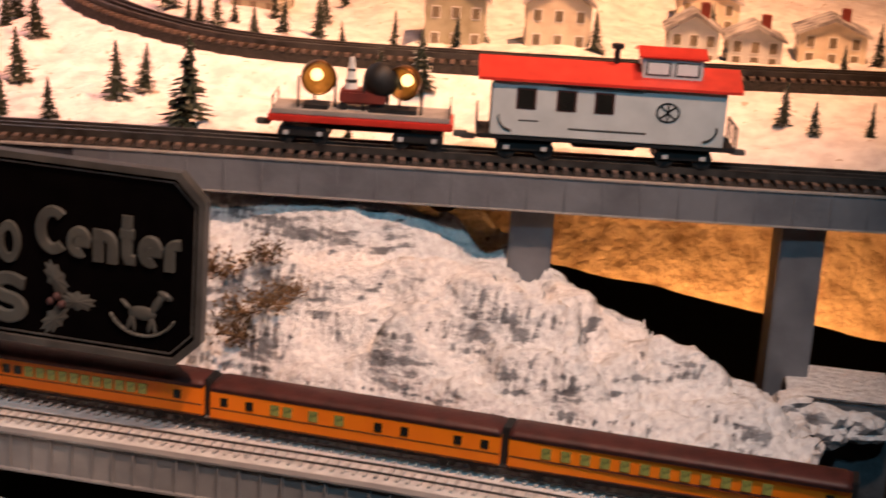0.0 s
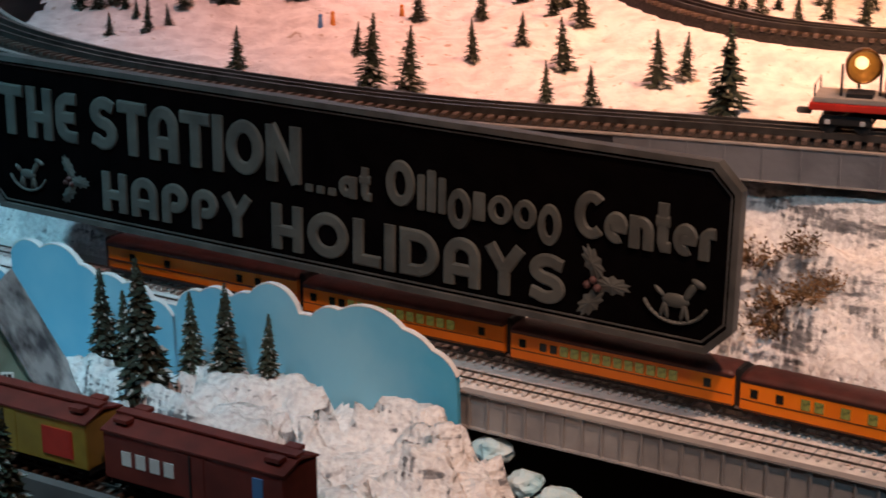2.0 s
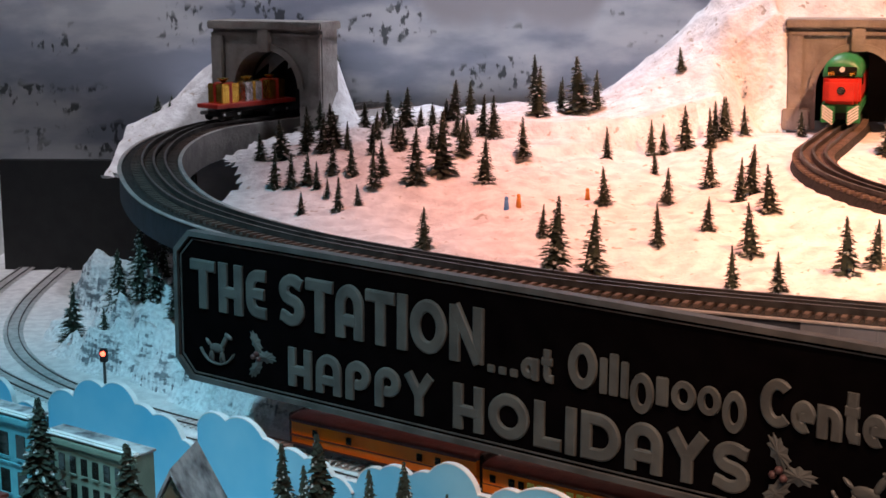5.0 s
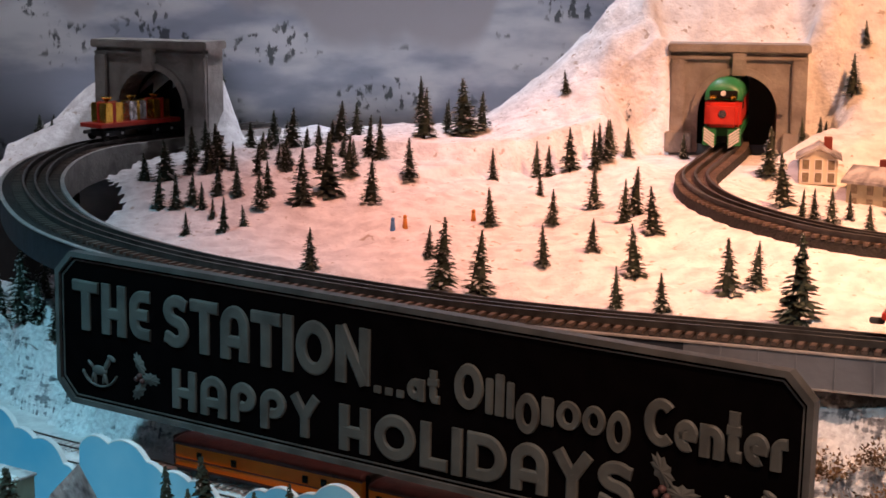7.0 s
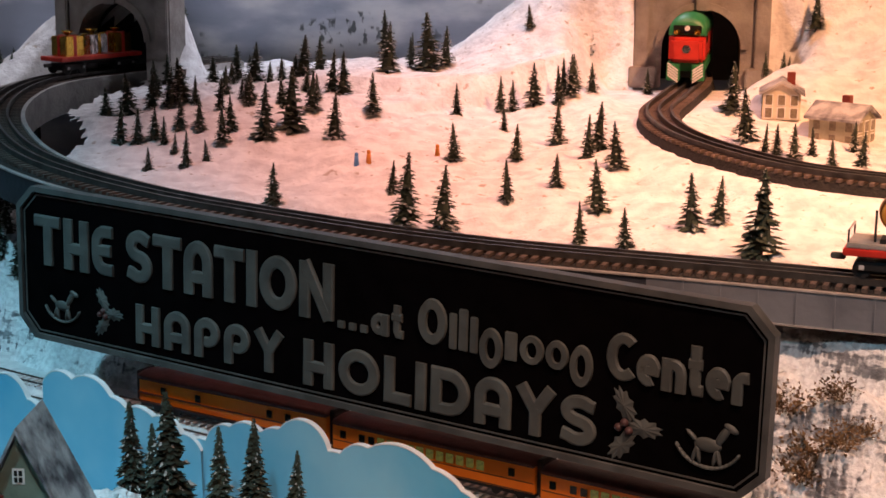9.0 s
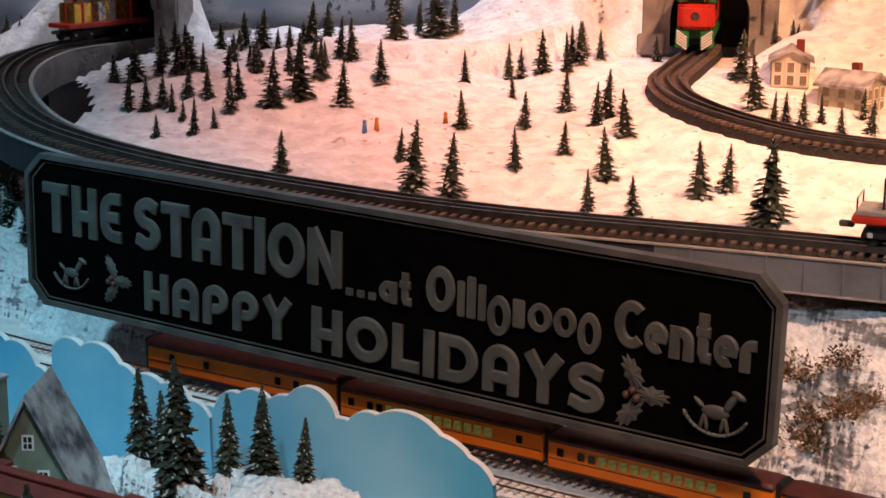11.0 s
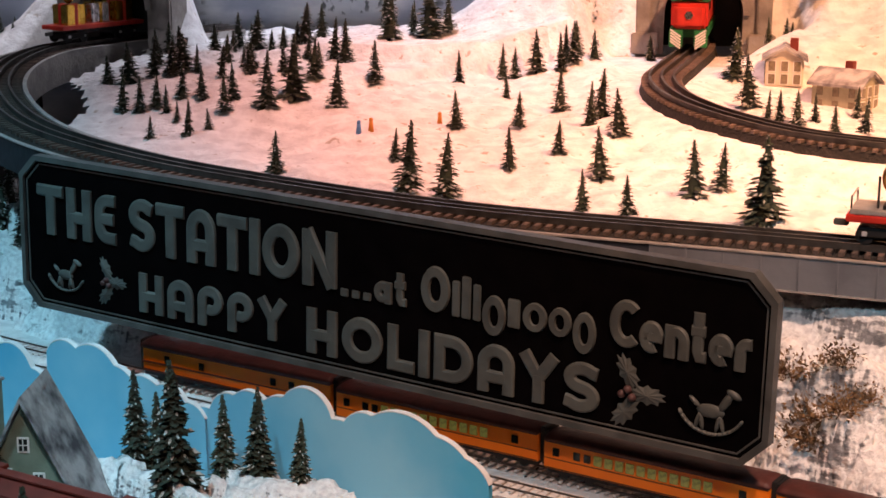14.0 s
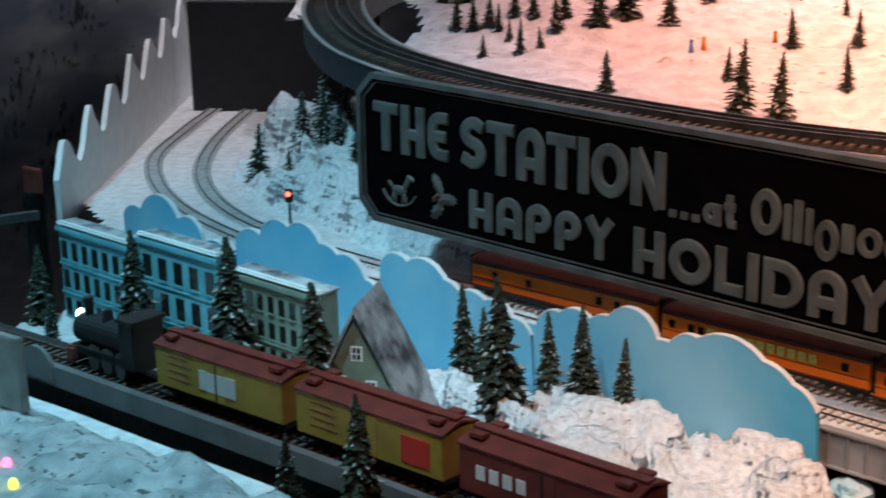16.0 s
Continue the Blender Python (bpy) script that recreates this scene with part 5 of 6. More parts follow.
def conifer(name, label, levels, around, seed, slim=0.26, flock=0.35):
    """A bottle-brush fir, one metre high and slim wide, with drooping twigs and flocked tips."""
    rnd = random.Random(seed)
    th = thing(name, label, "tree")
    part("trunk", cyl(0.022, 0.008, Matrix.Translation((0, 0, 0.25)), 0.5, 7), BARK, th)
    green, white = bmesh.new(), bmesh.new()
    add_cyl(green, slim * 0.42, 0.01, Matrix.Translation((0, 0, 0.54)), 0.86, 9)
    for i in range(levels):
        t = i / (levels - 1)
        z = 0.08 + 0.88 * t
        reach = slim * (1 - t) ** 0.85 + 0.02
        for j in range(max(5, int(around * (1 - 0.6 * t)))):
            a = rnd.uniform(0, 2 * math.pi)
            r = reach * rnd.uniform(0.65, 1.12)
            w = 0.028 * rnd.uniform(0.7, 1.4) * (1.15 - 0.6 * t)
            droop = rnd.uniform(-0.02, 0.06) * (1 - t) + 0.01
            d, p = Vector((math.cos(a), math.sin(a), 0)), Vector((-math.sin(a), math.cos(a), 0))
            base = d * r * 0.25 + Vector((0, 0, z + rnd.uniform(-0.02, 0.03)))
            tip = d * r + Vector((0, 0, base.z - droop))
            for bm, ok, lift, k in ((green, True, 0.0, 1.0), (white, rnd.random() < flock, 0.006, 0.62 if slim > 0.21 else 0.34)):
                if ok:
                    b = base.lerp(tip, 0.35) if k < 1 else base
                    vs = [bm.verts.new(q + Vector((0, 0, lift))) for q in (b - p * w * k, b + p * w * k, b.lerp(tip, 0.7) + p * w * 0.9 * k, tip, b.lerp(tip, 0.7) - p * w * 0.9 * k)]
                    bm.faces.new(vs)
                    top = bm.verts.new(b.lerp(tip, 0.6) + Vector((0, 0, 0.018 + lift)))
                    bm.faces.new((vs[1], vs[2], top))
                    bm.faces.new((vs[4], vs[0], top))
    part("crown", green, LEAF, th)
    part("flocking", white, FLOCK, th, "white flocked twig tips")
    return th


KINDS = [conifer("fir_tree", "small dark green model fir dusted with snow on the snow field", 16, 14, 11, 0.22, 0.42),
         conifer("fir_tree", "small dark green model fir dusted with snow on the snow field", 15, 13, 12, 0.25, 0.46),
         conifer("fir_tree", "slim dark green model fir dusted with snow on the snow field", 17, 12, 13, 0.18, 0.40)]
FRONT_KIND = conifer("fir_tree", "dark green bottle-brush fir with frosted tips before the cloud board", 30, 20, 14, 0.185, 0.17)
BLUE_KIND = conifer("fir_tree", "frosted blue-green model fir on the shaded bank", 18, 14, 15, 0.24, 0.6)
for first in (*KINDS, FRONT_KIND, BLUE_KIND):
    first["group"] = "model fir trees"
USED = set()


def plant(kind, x, y, z, h, seed, lean=4.0, wide=1.0):
    rnd = random.Random(seed)
    m = Matrix.Translation((x, y, z)) @ Matrix.Rotation(radians(rnd.uniform(-lean, lean)), 4, "X") @ Matrix.Rotation(radians(rnd.uniform(-lean, lean)), 4, "Y") @ Matrix.Rotation(rnd.uniform(0, 6.28), 4, "Z") @ Matrix.Diagonal((h * wide, h * wide, h, 1))
    if kind.name in USED:
        k = kind.scale
        copy_thing(kind, m @ Matrix.Diagonal((1 / k.x, 1 / k.y, 1 / k.z, 1)))
    else:
        USED.add(kind.name)
        kind.matrix_world = m


GROVE = [(-0.181, 1.947, 0.052), (-0.124, 2.259, 0.063), (-0.139, 2.491, 0.062), (-0.121, 2.481, 0.065), (-0.156, 2.429, 0.038), (-0.187, 2.304, 0.085), (-0.218, 2.231, 0.074), (-0.257, 2.397, 0.038), (-0.296, 2.379, 0.046), (-0.273, 2.219, 0.051), (-0.268, 2.274, 0.048), (-0.337, 2.42, 0.042), (-0.341, 2.288, 0.048), (-0.314, 2.285, 0.044), (-0.31, 2.121, 0.045), (-0.286, 2.153, 0.03), (-0.358, 2.117, 0.03), (-0.419, 2.254, 0.056), (-0.393, 2.242, 0.048), (-0.372, 2.255, 0.044), (-0.355, 2.23, 0.039), (-0.335, 2.194, 0.027), (-0.206, 2.394, 0.042)]
SLOPE = [(-0.038, 2.004, 0.039), (-0.02, 1.879, 0.081), (0.023, 1.895, 0.072), (0.105, 1.984, 0.052), (0.166, 2.008, 0.042), (0.211, 1.931, 0.061), (0.177, 1.796, 0.048), (0.224, 1.765, 0.045), (0.043, 2.168, 0.049), (0.12, 2.388, 0.038), (0.127, 2.195, 0.048), (0.19, 2.292, 0.056), (0.219, 2.154, 0.057), (0.238, 2.204, 0.066), (0.251, 2.093, 0.059), (0.051, 2.458, 0.047), (-0.073, 2.399, 0.06), (-0.056, 2.563, 0.076), (-0.019, 2.659, 0.046), (0.011, 2.646, 0.087), (0.036, 2.649, 0.06), (0.118, 2.487, 0.052), (0.137, 2.489, 0.048), (0.17, 2.497, 0.061), (0.217, 2.52, 0.057), (0.238, 2.554, 0.052), (0.262, 2.529, 0.046), (0.207, 2.486, 0.056), (0.228, 2.508, 0.061), (0.175, 2.704, 0.038), (0.277, 2.705, 0.038)]
RIGHT = [(0.308, 1.827, 0.065), (0.342, 1.851, 0.053), (0.364, 1.718, 0.09), (0.363, 2.644, 0.042), (0.448, 2.25, 0.070), (0.46, 2.176, 0.039), (0.471, 2.152, 0.042), (0.49, 2.134, 0.046), (0.517, 2.143, 0.038), (0.526, 2.071, 0.037), (0.463, 2.435, 0.069), (0.532, 2.538, 0.04), (0.583, 2.64, 0.056), (0.637, 2.67, 0.066), (0.602, 2.697, 0.029), (0.667, 2.711, 0.039), (0.492, 1.667, 0.049), (0.531, 1.667, 0.031), (0.613, 1.812, 0.04), (0.653, 1.781, 0.067), (1.028, 1.589, 0.05), (1.043, 1.546, 0.039), (0.559, 2.053, 0.045), (0.609, 2.056, 0.056), (0.827, 2.03, 0.046)]

for n, (x, y, h) in enumerate(GROVE + SLOPE + RIGHT):
    plant(KINDS[n % 3], x, y, field_height(x, y) - 0.004, h * 1.12, n, wide=1.2 if h < 0.083 else 1.55)
for n, (x, y, h) in enumerate(((-0.063, 2.74, 0.085), (-0.02, 2.75, 0.05), (0.70, 2.02, 0.06), (0.78, 2.0, 0.05), (0.95, 1.93, 0.06), (1.15, 1.98, 0.07), (1.30, 1.80, 0.06), (1.22, 1.76, 0.05), (1.1, 1.52, 0.045), (0.62, 1.98, 0.05), (0.66, 2.2, 0.06), (0.72, 2.3, 0.06), (0.60, 2.25, 0.05))):
    plant(KINDS[n % 3], x, y, field_height(x, y) - 0.004, h, 300 + n)
for n, (s, off, z, h) in enumerate(((-0.410, 0.135, -0.045, 0.118), (-0.390, 0.125, -0.045, 0.095), (-0.290, 0.205, -0.045, 0.170), (-0.290, 0.135, -0.030, 0.098), (-0.242, 0.138, -0.020, 0.106), (-0.192, 0.138, -0.015, 0.078))):
    plant(FRONT_KIND, *plan_point(s, off, z), h, 400 + n, 2.0)
far = random.Random(77)
for n in range(80):
    x, y = far.uniform(-0.75, 0.32), far.uniform(2.88, 3.28)
    if abs(portal_plan(x, y)[0]) > 0.13 or portal_plan(x, y)[1] > 0.10:
        plant(KINDS[n % 3], x, y, hill_height(x, y) - 0.006, far.uniform(0.014, 0.040), 800 + n, wide=1.7)
thicket = random.Random(31)
for n in range(26):
    x, y = thicket.uniform(-0.47, -0.16), thicket.uniform(2.38, 2.66)
    if near(O_COARSE, x, y)[0] > 0.11:
        plant(KINDS[n % 3], x, y, field_height(x, y) - 0.005, thicket.uniform(0.035, 0.070), 900 + n, wide=1.5)
# on the shaded bank below the curve
for n, (x, y, z, h) in enumerate(((-0.735, 2.30, 0.035, 0.105), (-0.675, 2.26, 0.065, 0.085), (-0.655, 2.30, 0.10, 0.10), (-0.62, 2.27, 0.115, 0.09), (-0.585, 2.22, 0.125, 0.085), (-0.55, 2.18, 0.13, 0.075), (-0.60, 2.33, 0.12, 0.10), (-0.645, 2.36, 0.09, 0.11), (-0.52, 2.13, 0.135, 0.07), (-0.69, 2.38, 0.05, 0.11))):
    plant(BLUE_KIND, x, y, slope_height(x, y) - 0.006, h, 500 + n)
# between the village houses
for n, (s, off, h) in enumerate(((-0.432, 0.325, 0.185), (-0.625, 0.285, 0.185), (-0.799, 0.285, 0.162), (-1.010, 0.285, 0.105), (-0.375, 0.365, 0.075), (-0.90, 0.34, 0.07))):
    plant(FRONT_KIND, *plan_point(s, off, -0.065), h, 600 + n, 2.0, 1.1)
# before the freight line
FRONT_TREES = []
for x, y, h in ((-0.268, 1.035, 0.120), (-0.325, 1.045, 0.062), (-0.66, 1.24, 0.10)):
    FRONT_TREES.append((*board_plan(x, y), bank_height(x, y) - 0.004, h))
for n, (s, off, z, h) in enumerate(FRONT_TREES):
    plant(FRONT_KIND, *plan_point(s, off, z), h, 700 + n, 2.0)


def shrub(x, y, z, size, seed):
    rnd = random.Random(seed)
    th = thing("dry_shrub", "brown dry brush clump on the rocky slope", "shrub", Matrix.Translation((x, y, z)), group="dry shrubs")
    bm = bmesh.new()
    for _ in range(420):
        d = Vector((rnd.gauss(0, 1), rnd.gauss(0, 1), abs(rnd.gauss(0, 0.8)))).normalized()
        p = d * size * rnd.uniform(0.15, 1.0)
        q = Vector((rnd.gauss(0, 1), rnd.gauss(0, 1), rnd.gauss(0, 1))).normalized()
        k = size * rnd.uniform(0.07, 0.17)
        bm.faces.new([bm.verts.new(p + v) for v in (q * k, q.cross(d) * k * 0.6, d * k)])
    part("brush", bm, BRUSH, th)


for n, (x, y, size) in enumerate(((0.365, 1.475, 0.034), (0.39, 1.455, 0.028), (0.372, 1.505, 0.030), (0.40, 1.50, 0.026), (0.355, 1.52, 0.030), (0.42, 1.475, 0.020))):
    shrub(x, y, slope_height(x, y) + 0.004, size, n)

# ---- houses on the snow field ----


def cottage(m, w, d, h, wall, label, windows=3, storeys=2):
    th = thing("model_house", label, "house", m, group="snow field houses")
    body = part("wall", box(-w / 2, w / 2, -d / 2, d / 2, 0, h, 0.0006), wall, th)
    bm = bmesh.new()
    o, r = 0.006, h * 0.42
    rows = [[bm.verts.new((x, y, z)) for x, z in ((-w / 2 - o, h - 0.002), (0, h + r), (w / 2 + o, h - 0.002), (w / 2 + o, h + 0.002), (0, h + r + 0.005), (-w / 2 - o, h + 0.002))] for y in (-d / 2 - o, d / 2 + o)]
    for i in range(6):
        j = (i + 1) % 6
        bm.faces.new((rows[0][i], rows[0][j], rows[1][j], rows[1][i]))
    bm.faces.new(rows[0])
    bm.faces.new(rows[1])
    roof = part("roof", bm, ROOFSNOW, th, "grey roof under patchy snow")
    for y in (-d / 2, d / 2):
        bm = bmesh.new()
        bm.faces.new([bm.verts.new(q) for q in ((-w / 2, y, h - 0.001), (w / 2, y, h - 0.001), (0, y, h + r))])
        part("gable", bm, wall, th)
    part("chimney", box(w * 0.12, w * 0.12 + 0.012, -0.006, 0.006, h + r * 0.4, h + r + 0.014, 0.0006), OXIDE, roof)
    for k in range(storeys):
        for i in range(windows):
            x = -w / 2 + w * (i + 0.5) / windows
            z = h * (k + 0.55) / storeys
            win = part("window", box(x - 0.0048, x + 0.0048, -d / 2 - 0.0012, -d / 2 + 0.0006, z - 0.007, z + 0.007), BRIGHTPANE, th)
            part("window_frame", box(x - 0.0062, x + 0.0062, -d / 2 - 0.0006, -d / 2 + 0.0006, z - 0.0085, z + 0.0085), WHITE, win)
            y = -d / 2 + d * (i + 0.5) / windows
            part("window", box(-w / 2 - 0.0012, -w / 2 + 0.0006, y - 0.0048, y + 0.0048, z - 0.007, z + 0.007), BRIGHTPANE, th)
    return th


for x, y, rz, w, d, h, wall, label in ((0.533, 2.42, -12, 0.055, 0.06, 0.038, BEIGE, "small beige model house with a snowy gable roof"),
                                       (0.605, 2.34, 50, 0.06, 0.075, 0.040, OLIVE, "olive model house with a grey gable roof"),
                                       (0.80, 2.06, -20, 0.08, 0.07, 0.07, OLIVE, "tall olive model house behind the rear track"),
                                       (0.92, 1.99, -22, 0.085, 0.06, 0.065, BEIGE, "cream model house with tall windows behind the rear track"),
                                       (1.075, 1.90, -25, 0.065, 0.06, 0.050, PALEGREY, "pale grey model house with a chimney"),
                                       (1.15, 1.87, -25, 0.07, 0.06, 0.040, PALEGREY, "low pale model house with a brick chimney"),
                                       (1.29, 1.90, -28, 0.09, 0.07, 0.045, BEIGE, "beige model house with a wide eave"),
                                       (1.40, 1.83, -28, 0.09, 0.07, 0.040, OLIVE, "small olive model house under snow"),
                                       (1.22, 2.12, -28, 0.09, 0.07, 0.045, BEIGE, "beige model house up the slope")):
    cottage(pose(x, y, field_height(x, y) - 0.008, rz=rz), w, d, h, wall, label)

# ---- the village before the cloud boards ----


def block_house(s, off, w, d, z0, z1, wall, label, cols, rows_, cornice=True):
    m = Matrix.Translation(plan_point(s, off)) @ Matrix.Rotation(math.atan2(U.y, U.x), 4, "Z")
    th = thing("village_building", label, "building", m, group="village buildings")
    part("wall", box(-w / 2, w / 2, -d / 2, d / 2, z0, z1, 0.0006), wall, th)
    part("roof", box(-w / 2 - 0.002, w / 2 + 0.002, -d / 2 + 0.006, d / 2 + 0.002, z1, z1 + 0.003, 0.0006), ROOFSNOW, th, "flat grey roof with thin snow")
    part("roof_snow", box(-w / 2 - 0.002, w / 2 + 0.002, -d / 2 - 0.003, -d / 2 + 0.006, z1, z1 + 0.005, 0.0022), WHITE, th, "white snow along the roof edge")
    if cornice:
        part("cornice", box(-w / 2 - 0.002, w / 2 + 0.002, -d / 2 - 0.004, -d / 2 + 0.001, z1 - 0.008, z1 - 0.002, 0.0006), wall, th)
    hh = (z1 - z0 - 0.016) / rows_
    for r in range(rows_):
        for c in range(cols):
            x = -w / 2 + w * (c + 0.5) / cols
            z = z0 + 0.004 + hh * (r + 0.5)
            win = part("window", box(x - w / cols * 0.26, x + w / cols * 0.26, -d / 2 - 0.0012, -d / 2 + 0.0008, z - hh * 0.32, z + hh * 0.30), GLASS_DARK, th)
            part("window_sill", box(x - w / cols * 0.32, x + w / cols * 0.32, -d / 2 - 0.0024, -d / 2 + 0.0004, z - hh * 0.38, z - hh * 0.32), wall, win)
    for z in (z0 + hh + 0.004, z0 + 2 * hh + 0.004):
        part("string_course", box(-w / 2 - 0.001, w / 2 + 0.001, -d / 2 - 0.002, -d / 2 + 0.0005, z - 0.001, z + 0.001), wall, th)
    return th


block_house(-0.583, 0.238, 0.146, 0.026, -0.07, 0.068, SAGE, "flat-roofed sage green model building with rows of dark windows", 8, 4)
block_house(-0.759, 0.238, 0.150, 0.026, -0.07, 0.077, PALEBLUE, "pale blue-lit model building with tall windows", 5, 3)
block_house(-0.930, 0.238, 0.155, 0.026, -0.07, 0.060, PALEBLUE, "long low pale model building at the end of the village", 7, 3)


def gabled_house():
    m = Matrix.Translation(plan_point(-0.418, 0.268)) @ Matrix.Rotation(radians(-3), 4, "Z")
    th = thing("gabled_house", "sage green model house with a steep dark roof under snow", "house", m)
    w, d, z0, ze, zr = 0.064, 0.070, -0.075, -0.040, 0.092
    bm = bmesh.new()
    rows = [[bm.verts.new(q) for q in ((-w, y, z0), (w, y, z0), (w, y, ze), (0, y, zr - 0.006), (-w, y, ze))] for y in (-d / 2, d / 2)]
    for i in range(5):
        j = (i + 1) % 5
        bm.faces.new((rows[0][i], rows[0][j], rows[1][j], rows[1][i]))
    bm.faces.new(rows[0])
    bm.faces.new(rows[1])
    part("wall", bm, SAGE, th)
    for s in (-1, 1):
        bm = bmesh.new()
        q = [(0, zr - 0.004), (s * (w + 0.012), ze - 0.024), (s * (w + 0.012), ze - 0.018), (0, zr + 0.002)]
        rows = [[bm.verts.new((x, y, z)) for x, z in q] for y in (-d / 2 - 0.012, d / 2 + 0.012)]
        for i in range(4):
            j = (i + 1) % 4
            bm.faces.new((rows[0][i], rows[0][j], rows[1][j], rows[1][i]))
        bm.faces.new(rows[0])
        bm.faces.new(rows[1])
        part("roof_slope", bm, ROOFSNOW, th, "dark steep roof under patchy snow")
    for x, z, a, b in ((-0.022, 0.004, 0.006, 0.012), (0.012, 0.006, 0.004, 0.006), (-0.002, 0.042, 0.004, 0.006), (-0.022, -0.050, 0.006, 0.013), (0.022, -0.050, 0.006, 0.013)):
        win = part("window", box(x - a, x + a, -d / 2 - 0.0014, -d / 2 + 0.0005, z - b, z + b), GLASS_DARK, th)
        part("window_frame", box(x - a - 0.002, x + a + 0.002, -d / 2 - 0.0008, -d / 2 + 0.0004, z - b - 0.002, z + b + 0.002), WHITE, win)
        bm = bmesh.new()
        add_box(bm, x - 0.0005, x + 0.0005, -d / 2 - 0.0020, -d / 2, z - b, z + b)
        add_box(bm, x - a, x + a, -d / 2 - 0.0020, -d / 2, z - 0.0005, z + 0.0005)
        part("glazing_bar", bm, WHITE, win)
    return th


gabled_house()


def snow_figure():
    bm = bmesh.new()
    for z, r in ((0.012, 0.016), (0.032, 0.012), (0.046, 0.008)):
        bmesh.ops.create_uvsphere(bm, u_segments=16, v_segments=10, radius=r, matrix=Matrix.Translation((0, 0, z)))
    add_cyl(bm, 0.010, 0.010, Matrix.Translation((0, 0, 0.052)), 0.0015, 14)
    add_cyl(bm, 0.006, 0.006, Matrix.Translation((0, 0, 0.058)), 0.011, 14)
    ob = finish("snowman", bm, WHITE, None, "", True)
    ob.matrix_world = Matrix.Translation(plan_point(-0.70, 0.345, -0.062))
    tagged(ob, "white model snowman standing in the village snow", "snowman")


snow_figure()


def peg(at, h, mat, label, name="toy_figure"):
    bm = cyl(h * 0.20, h * 0.13, Matrix.Translation((0, 0, h * 0.35)), h * 0.7, 10)
    bmesh.ops.create_uvsphere(bm, u_segments=10, v_segments=7, radius=h * 0.14, matrix=Matrix.Translation((0, 0, h * 0.80)))
    ob = finish(name, bm, mat, None, "", True)
    ob.matrix_world = Matrix.Translation(at)
    tagged(ob, label, "figurine", group="toy figures")


peg(plan_point(-0.735, 0.350, -0.062), 0.032, OXIDE, "small brown plain toy figure beside the snowman")
peg(plan_point(-0.66, 0.350, -0.062), 0.030, BEIGE, "small beige plain toy figure beside the snowman")
for x, y, mat, colour in ((-0.087, 2.132, BLUE, "blue"), (-0.071, 2.135, ORANGE, "orange"), (0.02, 2.192, ORANGE, "yellow")):
    peg((x, y, field_height(x, y) - 0.002), 0.020, mat, f"tiny {colour} plain toy figure on the snow field")

# ---- freight train and its track shelf ----
shelf = thing("freight_shelf", "dark shelf with a grey fascia carrying the freight track", "shelf", kind="structure")
part("bed", sweep([(-0.034, -0.03), (0.030, -0.03), (0.030, -0.001), (-0.034, -0.001)], FREIGHT), BALLAST, shelf)
part("fascia", sweep([(-0.043, -0.006), (-0.035, -0.006), (-0.035, 0.013), (-0.043, 0.013)], FREIGHT), FASCIA, shelf)


def reefer(mat, label, badge, badge_mat):
    th = thing("freight_car", label, "train car", group="freight train")
    l, w = 0.074, 0.018
    part("body", box(-l, l, -w, w, 0.012, 0.046, 0.0008), mat, th)
    bm = bmesh.new()
    rows = [[bm.verts.new((x, y, z)) for y, z in ((-w - 0.001, 0.045), (0, 0.050), (w + 0.001, 0.045), (w + 0.001, 0.0465), (0, 0.0520), (-w - 0.001, 0.0465))] for x in (-l - 0.001, l + 0.001)]
    for i in range(6):
        j = (i + 1) % 6
        bm.faces.new((rows[0][i], rows[0][j], rows[1][j], rows[1][i]))
    bm.faces.new(rows[0])
    bm.faces.new(rows[1])
    roof = part("roof", bm, OXIDE, th, "oxide red ribbed roof")
    part("roof_walk", box(-l, l, -0.004, 0.004, 0.0525, 0.0540), OXIDE, roof)
    for x in (-l + 0.012, l - 0.012):
        for s in (-1, 1):
            part("hatch", box(x - 0.006, x + 0.006, s * 0.010 - 0.004, s * 0.010 + 0.004, 0.0505, 0.0535, 0.0004), OXIDE, roof)
    part("underframe", box(-l + 0.002, l - 0.002, -0.014, 0.014, 0.007, 0.012), BLACK, th)
    for s in (-1, 1):
        door = part("door", box(-0.011, 0.011, s * w - 0.0007, s * w + 0.0007, 0.0135, 0.0435), mat, th)
        part("door_bar", box(-0.0008, 0.0008, s * w - 0.0013, s * w + 0.0013, 0.0135, 0.0435), BLACK, door)
        a, b, z0, z1 = badge
        part("badge", box(a, b, s * w - 0.0009, s * w + 0.0009, z0, z1), badge_mat, th, "painted trade panel")
        for k in range(4):
            if mat is OXIDE:
                part("lettering_bar", box(0.014 + 0.012 * k, 0.022 + 0.012 * k, s * w - 0.0006, s * w + 0.0006, 0.024, 0.034), WHITE, th, "plain white mark")
            else:
                part("lettering_bar", box(0.030 + 0.003 * (k % 2), 0.058, s * w - 0.0005, s * w + 0.0005, 0.021 + 0.0060 * k, 0.0219 + 0.0060 * k), DULLRED, th)
        truck(th, s * 0.052, 0.0165, 0.0050, 0.018)
    return th


